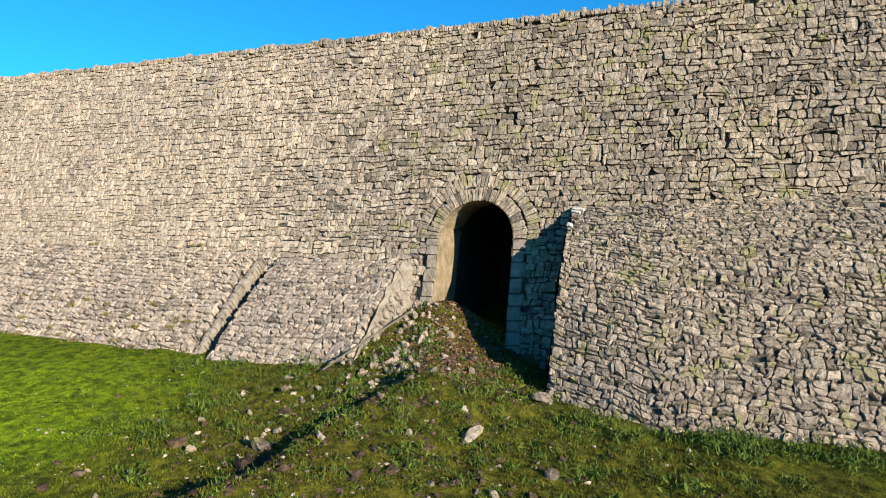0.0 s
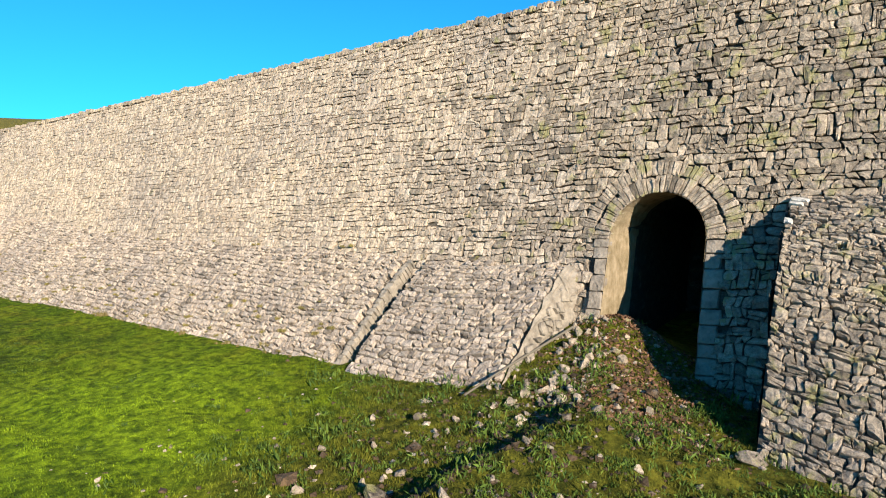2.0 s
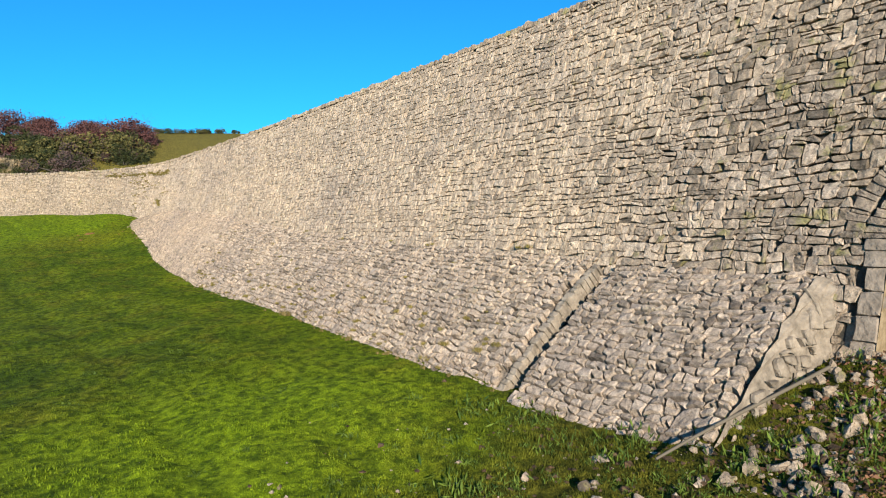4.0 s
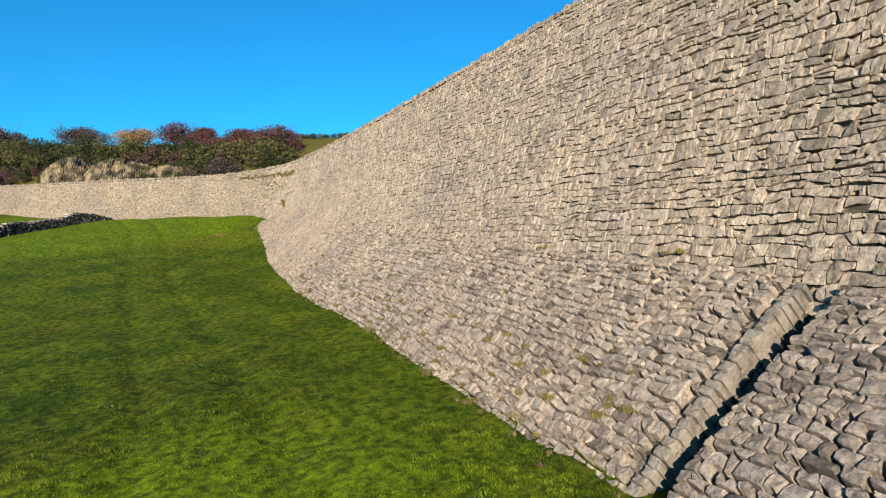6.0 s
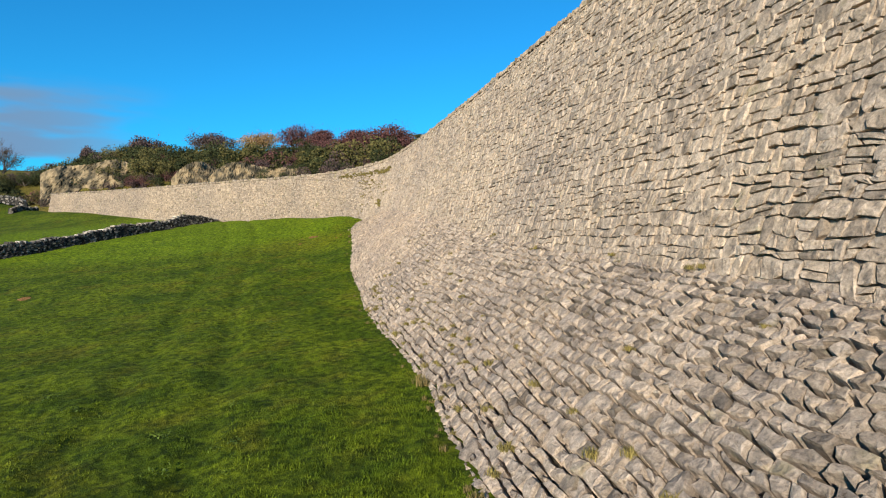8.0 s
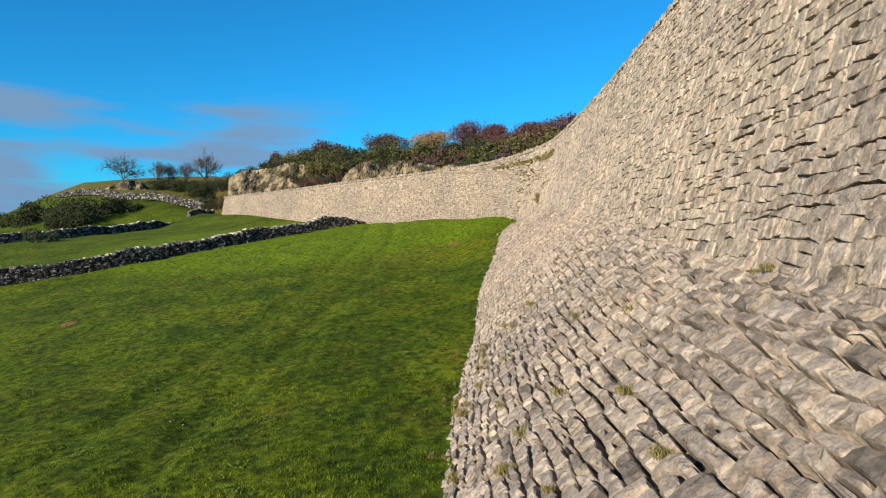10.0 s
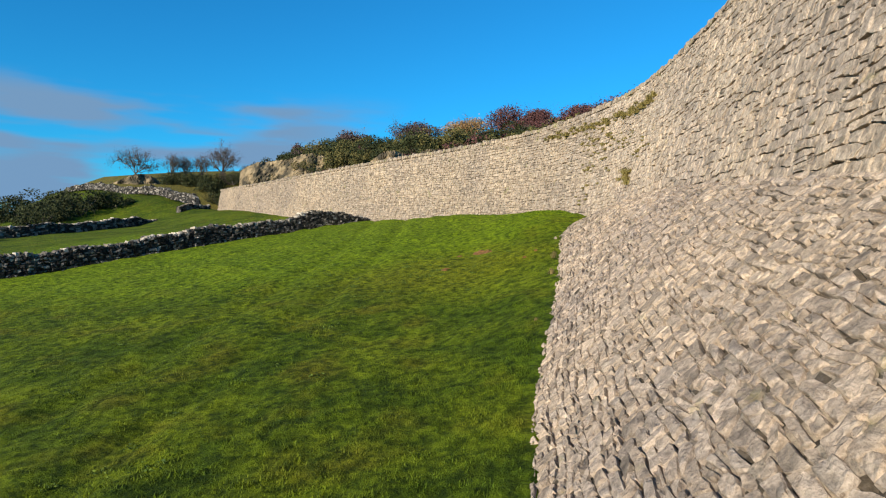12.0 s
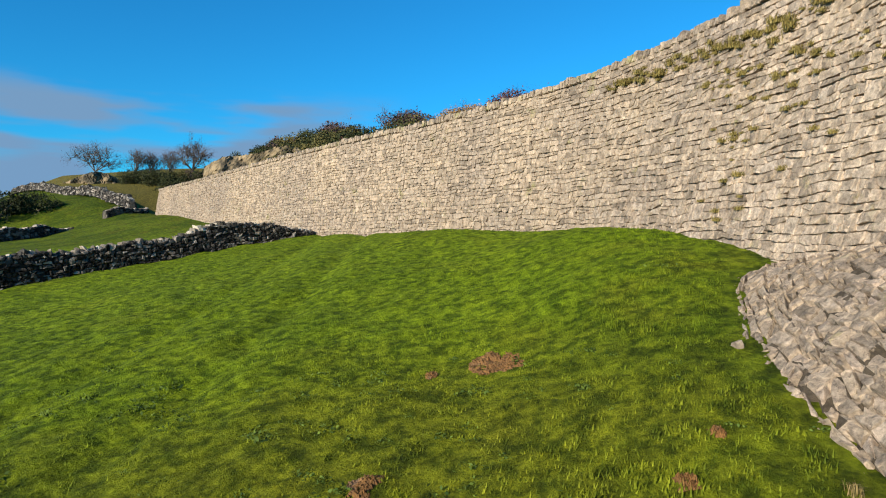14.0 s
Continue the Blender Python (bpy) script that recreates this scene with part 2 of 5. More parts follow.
def grass_material():
    m, n, l, b = material("turf", (0.08, 0.13, 0.02), 0.95)
    co = n.new("ShaderNodeNewGeometry")
    colour = meadow_colour(n, l, co.outputs["Position"], (0.064, 0.102, 0.005), (0.140, 0.180, 0.008), (0.140, 0.130, 0.012))
    fine = n.new("ShaderNodeTexNoise")
    fine.inputs["Scale"].default_value, fine.inputs["Detail"].default_value = 6.0, 9.0
    fine.inputs["Roughness"].default_value = 0.72
    l.new(co.outputs["Position"], fine.inputs["Vector"])
    r2 = n.new("ShaderNodeValToRGB")
    r2.color_ramp.elements[0].position, r2.color_ramp.elements[1].position = 0.34, 0.66
    r2.color_ramp.elements[0].color, r2.color_ramp.elements[1].color = (0.35, 0.38, 0.3, 1), (1.25, 1.22, 1.1, 1)
    l.new(fine.outputs["Fac"], r2.inputs["Fac"])
    mul = n.new("ShaderNodeMix")
    mul.data_type, mul.blend_type = "RGBA", "MULTIPLY"
    mul.inputs["Factor"].default_value = 1.0
    l.new(colour, mul.inputs["A"])
    l.new(r2.outputs["Color"], mul.inputs["B"])
    l.new(mul.outputs["Result"], b.inputs["Base Color"])
    bump = n.new("ShaderNodeBump")
    bump.inputs["Strength"].default_value, bump.inputs["Distance"].default_value = 1.0, 0.10
    l.new(fine.outputs["Fac"], bump.inputs["Height"])
    l.new(bump.outputs["Normal"], b.inputs["Normal"])
    b.inputs["Specular IOR Level"].default_value = 0.1
    return m


TURF = grass_material()


# ---- helpers of this scene ----
def mesh_object(name, verts, faces, mat, parent=None, smooth=False):
    me = bpy.data.meshes.new(name)
    me.from_pydata(verts, [], faces)
    if smooth:
        me.polygons.foreach_set("use_smooth", [True] * len(me.polygons))
    me.materials.append(mat)
    ob = new(name, me)
    ob.parent = parent
    return ob


def sstep(a, b, x):
    t = np.clip((np.asarray(x, float) - a) / (b - a), 0, 1)
    return t * t * (3 - 2 * t)


# ---- plan of the great wall: line of its face at z = 1.4, from beyond the arch to the far bend ----
CONTROL = np.array([(22, -0.3), (14, -0.02), (8, 0.16), (0, 0.46), (-10, 0.88), (-20, 1.24), (-30, 1.46), (-38, 1.47), (-44.5, 1.2),
                    (-48.5, 0.45), (-52, -1.1), (-56, -4.4), (-60.5, -9.0), (-68, -16.0), (-76, -22.8), (-84.5, -30.2)], float)


def spline(points, n=40):
    p = np.vstack([2 * points[0] - points[1], points, 2 * points[-1] - points[-2]])
    out = []
    for i in range(1, len(p) - 2):
        t = np.linspace(0, 1, n, endpoint=False)[:, None]
        a, b, c, d = p[i - 1], p[i], p[i + 1], p[i + 2]
        out.append(0.5 * (2 * b + (c - a) * t + (2 * a - 5 * b + 4 * c - d) * t ** 2 + (3 * b - a - 3 * c + d) * t ** 3))
    out.append(p[-2][None])
    return np.vstack(out)


LINE = spline(CONTROL)
ARC = np.concatenate([[0], np.cumsum(np.linalg.norm(np.diff(LINE, axis=0), axis=1))])
ARC -= np.interp(0, -LINE[:, 0], ARC)          # u = 0 at the arch, growing along the wall towards the bend
U_END = ARC[-1]
TOP_U = np.array([-25, 0, 40, 47, 55, 75, 100.0])
TOP_Z = np.array([6.65, 6.62, 6.6, 6.5, 6.25, 6.2, 6.5])


def plan(u):
    return np.stack([np.interp(u, ARC, LINE[:, 0]), np.interp(u, ARC, LINE[:, 1])], -1)


def outward(u):
    d = plan(np.minimum(u, U_END - 0.5) + 0.4) - plan(np.minimum(u, U_END - 0.5) - 0.4)
    d /= np.linalg.norm(d, axis=-1, keepdims=True)
    return np.stack([-d[..., 1], d[..., 0]], -1)


def batter(u):
    return 0.33 - 0.17 * sstep(44, 56, u)


def wall_top(u):
    return np.interp(u, TOP_U, TOP_Z)


def face(u, z, depth=0.0):
    """Point of the wall's face at u metres along it and height z, depth metres proud of it."""
    u, z = np.asarray(u, float), np.asarray(z, float)
    o = outward(u)
    p = plan(u) + o * (depth - batter(u) * (z - 1.4))[..., None]
    return np.concatenate([p, z[..., None]], -1)


# ---- ground ----
def waves(x, y, f, seed):
    a = 0
    for k in range(4):
        an = seed * 1.7 + k * 2.3
        a = a + np.sin(f * (x * np.cos(an) + y * np.sin(an)) * (1 + 0.37 * k) + seed * 3.1 + k)
    return a / 4


def ground(x, y):
    x, y = np.asarray(x, float), np.asarray(y, float)
    s = np.log1p(np.exp(np.clip((-x - 30) / 4, -40, 40))) * 4
    s = 62 * np.tanh(s / 62)
    yy = 45 * np.tanh(y / 45)
    z = -1.22 - 0.019 * np.clip(x, -60, 40) + 0.083 * yy + 0.135 * s - 0.000215 * s * s
    # rubble mound before the arch, with a gully below it
    z = z + 0.93 * np.exp(-((x + 0.70) / 1.2) ** 2 - ((y - 0.1) / 1.7) ** 2)
    heap = -1.23 + 0.41 * (np.clip(y, -2.3, 0.5) + 2.25)
    z = z + 0.9 * np.maximum(heap - z, 0) * np.exp(-((x + 1.62) / 0.42) ** 2) * sstep(-2.6, -2.0, y)
    z = z + 0.26 * np.exp(-((x - 0.1) / 2.2) ** 2 - ((y + 2.4) / 2.0) ** 2)
    z = z - 0.25 * np.exp(-((x - 1.75) / 0.5) ** 2 - ((y + 0.5) / 1.6) ** 2)
    # worn bank of the gully, and wheel tracks across the meadow
    along = np.clip((-2.6 - y) / 4.6, -1, 2)
    d = (x + 0.05 + 1.05 * np.clip(along, 0, 2) + 0.10 * np.sin(y * 2.1)) * 0.97
    z = z + 0.32 * (sstep(-0.10, 0.16, d) * (1 - sstep(0.3, 2.2, d))) * sstep(-0.05, 0.25, along) * (1 - sstep(1.0, 1.7, along))
    for off in (0.0, -1.75):
        z = z - 0.08 * np.exp(-((y + 4.9 - off + 0.35 * np.sin(x * 0.16) + 0.0012 * (x + 20) ** 2) / 0.28) ** 2) * sstep(4, -6, x)
    # trodden, uneven ground before the arch
    rough = np.exp(-((x - 0.6) / 3.6) ** 2 - ((y + 4.0) / 2.6) ** 2)
    z = z + rough * (0.075 * waves(x, y, 4.6, 12) + 0.05 * waves(x, y, 8.5, 14) + 0.03 * waves(x, y, 13.0, 15))
    # turf banked up against the wall towards its bend
    z = z + 0.40 * sstep(-2.4, 0.3, y) * sstep(-29, -36, x) * sstep(-52, -46, x) + 0.42 * np.exp(-((x + 49.5) / 4.0) ** 2) * sstep(-3.5, 0.4, y)
    z = z + 0.30 * np.exp(-((x + 54.5) / 4.5) ** 2) * sstep(-9, -4, y)
    # hillside beyond the wall's bend
    r = np.hypot(x + 35, y + 25)
    south = sstep(-30, -50, y)
    spur = 1 - 0.9 * sstep(0.66, 0.92, -y / np.maximum(-x - 23, 5.0))
    edge = -0.75 * x + 0.66 * y - 43.6
    z = z + 0.7 * sstep(-4.5, 0, edge) * sstep(-84.9, -87.2, x) * (1 - sstep(-87.5, -97, x)) * sstep(-30.5, -32.8, y)
    z = z + 1.1 * sstep(-64, -83, x) * sstep(26, 33, -0.67 * x + 0.74 * y) * (1 - sstep(-93, -104, x))
    # old quarry floor between the far wall and the rock faces
    z = z - 3.2 * sstep(1.5, 6, edge) * sstep(-0.8, 2.2, 0.849 * (x + 112.9) - 0.528 * (y + 32.5)) * sstep(-52, -44, y)
    rise = sstep(49, 100, r) * (1 - south) + np.clip((r - 42) / 82, 0, 1) * south
    z = z + 11.2 * rise * spur * sstep(-48, -78, x) + 1.2 * waves(x, y, 0.05, 3) * sstep(60, 100, r) * sstep(-48, -78, x)
    return z + 0.05 * waves(x, y, 0.9, 1) + 0.032 * waves(x, y, 3.1, 2) + 0.024 * waves(x, y, 7.0, 5) + 0.016 * waves(x, y, 12.0, 9)


def grid_lines(fine0, fine1, step, reach):
    lines = list(np.arange(fine0, fine1 + 1e-6, step))
    d, a = step, fine1
    while a < fine1 + reach:
        d *= 1.16
        a += d
        lines.append(a)
    d, a = step, fine0
    while a > fine0 - reach:
        d *= 1.16
        a -= d
        lines.insert(0, a)
    return np.array(lines)


gx, gy = np.sort(np.concatenate([grid_lines(-52, 12, 0.22, 900), np.arange(-6.03, 6, 0.22)])), np.sort(np.concatenate([grid_lines(-15, 2, 0.22, 900), np.arange(-9.03, 0.6, 0.22)]))
GX, GY = np.meshgrid(gx, gy)
GZ = ground(GX, GY)
verts = np.stack([GX, GY, GZ], -1).reshape(-1, 3)
nx = len(gx)
faces = [(j * nx + i, j * nx + i + 1, (j + 1) * nx + i + 1, (j + 1) * nx + i) for j in range(len(gy) - 1) for i in range(nx - 1)]
ground_ob = mesh_object("ground", verts.tolist(), faces, TURF, smooth=True)
tagged(ground_ob, "short green meadow turf rising towards the wall's bend", "ground", kind="structure")

# ---- the wall's core ----
ARCH_U, ARCH_R, SPRING = -0.05, 0.86, 1.20     # middle, half width and springing height of the arch
us = np.concatenate([np.arange(-20, -1.25, 0.8), np.sort(np.concatenate([np.linspace(-0.85, 0.75, 27), [-0.05 - 0.879, -0.05 - 0.882, -0.05 + 0.879, -0.05 + 0.882, -1.2, 1.2]])), np.arange(1.6, U_END, 0.8), [U_END]])


def arch_head(u, r=ARCH_R):
    d = np.abs(np.asarray(u) - ARCH_U)
    return np.where(d < r, SPRING + np.sqrt(np.maximum(r * r - d * d, 0)), -3.0)


RING_OUT = ARCH_R + 0.60
THICK = 6.5
verts, faces = [], []
for u in us:
    zb = max(float(arch_head(u, ARCH_R + 0.02)), -3.0)
    zt = float(wall_top(u)) - 0.05
    for k, z in enumerate((zb, zb + (zt - zb) / 3, zb + 2 * (zt - zb) / 3, zt)):
        verts.append(tuple(face(u, z, -0.075)))
    p = face(u, zt, -0.09 - THICK + 2.0)
    verts.append(tuple(p))
    p = face(u, 1.4, -THICK)
    verts.append((p[0], p[1], zb))
m = 6
for i in range(len(us) - 1):
    for k in range(m):
        a, b = i * m + k, i * m + (k + 1) % m
        faces.append((a, a + m, b + m, b))
faces += [tuple(range(m))[::-1], tuple(len(verts) - m + k for k in range(m))]
wall = mesh_object("wall_great", verts, faces, BED)
wall.data.materials.append(POINTED)
for poly in wall.data.polygons:
    poly.material_index = 1 if poly.center.x < -3.0 + 2.5 * math.sin(poly.index * 1.7) else 0
tagged(wall, "tall battered grey limestone rubble wall curving round the meadow", "wall", kind="structure")


# ---- rubble stonework ----
def rubble(u0, u1, v0, v1, width, height, rng, loose=0.6, warp=0.03):
    """Corners of roughly coursed stones over a stretch of surface: an array (stones, 4, 2) of u, v. loose: 0 regular, 1 wild."""
    out = []

    def edge(u, base, ph):
        return base + 0.13 * height * (np.sin(u * 1.9 + ph) + 0.7 * np.sin(u * 4.7 + 2 * ph) + 0.5 * np.sin(u * 0.8 + 3 * ph))

    courses = [(v0, 0.0)]
    while courses[-1][0] < v1 + 2 * height:
        courses.append((courses[-1][0] + height * rng.uniform(1 - 0.35 * loose, 1 + 0.45 * loose), rng.uniform(0, 6.28)))
    skip = []                                   # stretches taken by stones that rise through from the course below
    for low, high, over in zip(courses, courses[1:], courses[2:]):
        taken = []
        u = u0 - rng.uniform(0, width)
        lean0 = 0.0
        while u < u1:
            w = width * float(np.clip(rng.lognormal(0, 0.15 + 0.30 * loose), 0.4, 2.2))
            for a, c in skip:
                if a - 0.03 < u < c:
                    u, lean0 = c, 0.0
            stop = min([a for a, _ in skip if a > u] + [u + w + 1])
            x = rng.random()
            through = x < 0.11 * loose and w < 1.6 * width and stop > u + w + 0.08
            lean1 = 0.0 if through else rng.normal(0, 0.06 * width + 0.10 * width * loose)
            if stop < u + w + 0.08:
                w, lean1 = stop - u, 0.0
            j = rng.normal(0, 0.05 * loose * height, 4)
            q = np.array([(u + lean0, edge(u, *low) + j[0]), (u + w + lean1, edge(u + w, *low) + j[1]),
                          (u + w - lean1, edge(u + w, *high) + j[2]), (u - lean0, edge(u, *high) + j[3])])
            if through:
                q[2:, 1] = edge(q[2:, 0], *over) + j[2:]
                taken.append((u, u + w))
                out.append(q)
            elif x < 0.24 * loose and q[3, 1] - q[0, 1] > 0.11:
                k0, k1 = rng.uniform(0.35, 0.65, 2)
                e, f = q[0] * (1 - k0) + q[3] * k0, q[1] * (1 - k1) + q[2] * k1
                out += [np.array([q[0], q[1], f, e]), np.array([e, f, q[2], q[3]])]
            else:
                out.append(q)
            u += w
            lean0 = lean1
        skip = taken
    q = np.array(out)
    U, V = q[..., 0].copy(), q[..., 1].copy()
    q[..., 1] += warp * (waves(U, V, 3.3, 7) + 0.8 * waves(U, V, 6.1, 8))
    q[..., 0] += warp * (waves(U, V, 4.1, 9) + 0.6 * waves(U, V, 7.7, 4))
    jag = (0.03 + 0.13 * loose) * height        # the edges of neighbours shift together, so that courses break up
    q[..., 1] += jag * (waves(U, V, 11.0, 31) + 1.1 * waves(U, V, 19.0, 33))
    q[..., 0] += jag * (waves(U, V, 12.0, 35) + 1.1 * waves(U, V, 17.0, 37))
    q += rng.normal(0, 0.005, q.shape)
    return q[(np.minimum(q[:, 3, 1] - q[:, 0, 1], q[:, 2, 1] - q[:, 1, 1]) > 0.03) & (np.minimum(q[:, 1, 0] - q[:, 0, 0], q[:, 2, 0] - q[:, 3, 0]) > 0.03)]


RING = np.array([(0, 0), (0.5, 0), (1, 0), (1, 0.5), (1, 1), (0.5, 1), (0, 1), (0, 0.5)])


def stone_blocks(q, surf, rng, joint=0.012, proud=0.03, deep=0.11, tilt=0.02, chamfer=0.25, rounding=0.10, uneven=0.010, inset=0.12, rough=0.007, bed=0.0):
    """From corners in u, v to stones: an array (stones, 25, 3). surf(u, v, depth) gives points."""
    n = len(q)
    c = q.mean(1, keepdims=True)
    s, t = RING[:, 0][None, :, None], RING[:, 1][None, :, None]
    ring = (q[:, 0:1] * (1 - s) + q[:, 1:2] * s) * (1 - t) + (q[:, 3:4] * (1 - s) + q[:, 2:3] * s) * t
    corner = (np.arange(8) % 2 == 0)[None, :, None]
    pull = np.where(corner, rng.uniform(0.0, chamfer, (n, 8, 1)) * rng.uniform(0.4, 1.0, (n, 8, 1)), rng.uniform(-0.09, 0.05, (n, 8, 1)))
    ring = ring + (c - ring) * pull
    size = np.linalg.norm(np.ptp(q, axis=1), axis=1)[:, None]
    d = c - ring
    ring = ring + d / np.maximum(np.linalg.norm(d, axis=2, keepdims=True), 1e-6) * joint * (0.3 + rng.exponential(0.7, (n, 8, 1))) * np.where(rng.random((n, 8, 1)) < 0.08, 3.2, 1.0)
    ring[..., 1] += np.sign(d[..., 1]) * bed * rng.exponential(1.0, (n, 1)) * rng.uniform(0.2, 1.0, (n, 8))
    front = ring + (c - ring) * rng.uniform(0.8, 1.2, (n, 8, 1)) * inset
    out = rng.normal(proud, uneven, (n, 1))
    g = rng.normal(0, tilt, (n, 2)) / 0.3
    lean = ((front - c) * g[:, None]).sum(2)
    fall = rounding * np.minimum(size, 0.4)
    d2 = out + lean - 0.15 * fall + rng.normal(0, rough, (n, 8))
    d1 = out - fall * rng.uniform(0.6, 1.3, (n, 8)) + 0.6 * lean + rng.normal(0, 0.006, (n, 8))
    d0 = np.full((n, 8), -deep)
    uv = np.concatenate([ring, ring, front, front.mean(1, keepdims=True)], 1)
    return surf(uv[..., 0], uv[..., 1], np.concatenate([d0, d1, d2, out + 0.1 * fall], 1))


STONE_FACES = [(k, (k + 1) % 8, 8 + (k + 1) % 8, 8 + k) for k in range(8)] + \
              [(8 + k, 8 + (k + 1) % 8, 16 + (k + 1) % 8, 16 + k) for k in range(8)] + [(16 + k, 16 + (k + 1) % 8, 24) for k in range(8)]


def lay(blocks, single, owner, name="stone", rest="stonework", one=None, many=None):
    """Lays the stones marked in single as pieces of their own and joins the others into one part."""
    flip = np.cross(blocks[:, 18] - blocks[:, 16], blocks[:, 20] - blocks[:, 16])
    out = blocks[:, 16:24].mean(1) - blocks[:, :8].mean(1)
    turned = (flip * out).sum(1) < 0
    for b, t in zip(blocks[single], turned[single]):
        o = b.mean(0)
        fs = [f[::-1] for f in STONE_FACES] if t else STONE_FACES
        ob = mesh_object(name, (b - o).tolist(), fs, one or STONE, owner)
        ob.location = o
    rest_b, rest_t = blocks[~single], turned[~single]
    if len(rest_b):
        fs = []
        for i, t in enumerate(rest_t):
            k = 25 * i
            fs += [tuple(k + a for a in (f[::-1] if t else f)) for f in STONE_FACES]
        ob = mesh_object(rest, rest_b.reshape(-1, 3).tolist(), fs, many or STONES, owner)
        tagged(ob, kind="stuff")


# ---- sloping aprons of pitched stone at the wall's foot ----
A_U = np.array([5.35, 8, 10.4, 13.3, 14.8, 20, 22.4, 26, 28.5, 31, 33.2, 34.4, 36, 38, 40, 42, 44, 45.5, 46.5])
A_TOE = np.array([-2.08, -2.05, -1.90, -1.66, -1.46, -1.43, -1.45, -1.27, -1.10, -1.05, -0.97, -0.83, -0.63, -0.40, -0.24, -0.05, 0.06, 0.5, 1.0])
HEAD_U = np.array([5.35, 8, 13.5, 20, 28, 34, 36.5, 38, 39.5, 41.6, 44, 45.5, 46.5])
HEAD_Z = np.array([0.78, 0.85, 1.05, 1.42, 2.15, 2.60, 2.75, 2.85, 2.9, 2.9, 2.8, 2.5, 1.9])


def apron_a(u):
    top = np.interp(u, HEAD_U, HEAD_Z)
    return top, np.interp(u, A_U, A_TOE)


def apron_b(u):
    return np.full(np.shape(u), 0.58), np.full(np.shape(u), -2.25)


def apron_r(u):
    top = np.interp(-np.asarray(u), [2.2, 5.4, 7.9, 20], [1.86, 1.95, 2.05, 2.1])
    return top, np.interp(-np.asarray(u), [2.1, 4.0, 20], [-2.95, -3.6, -3.7])


def apron_surface(kind, sink, bulge):
    """Surface of an apron: u along the wall, v metres up the slope from the toe."""
    def surf(u, v, depth):
        top, toe = kind(u)
        p0 = plan(u)
        o = outward(u)
        b = face(u, top, 0.0)
        reach = p0[..., 1] - toe
        base = p0 + o * reach[..., None]
        zb = ground(base[..., 0], base[..., 1]) - 0.12
        a = np.concatenate([base, zb[..., None]], -1)
        chord = b - a
        length = np.linalg.norm(chord, axis=-1, keepdims=True)
        along = chord / length
        side = np.concatenate([-o, np.zeros_like(o[..., :1])], -1)
        up = np.stack([np.zeros_like(u), np.zeros_like(u), np.ones_like(u)], -1)
        nrm = up * np.abs((along * side).sum(-1, keepdims=True)) - side * along[..., 2:3]
        k = np.asarray(v)[..., None] / length
        arc = bulge * 4 * np.clip(k, 0, 1) * (1 - np.clip(k, 0, 1)) * (1 + 0.6 * (k - 0.5))
        return a + chord * k + nrm * (arc - sink + np.asarray(depth)[..., None])
    return surf


APRONS = []


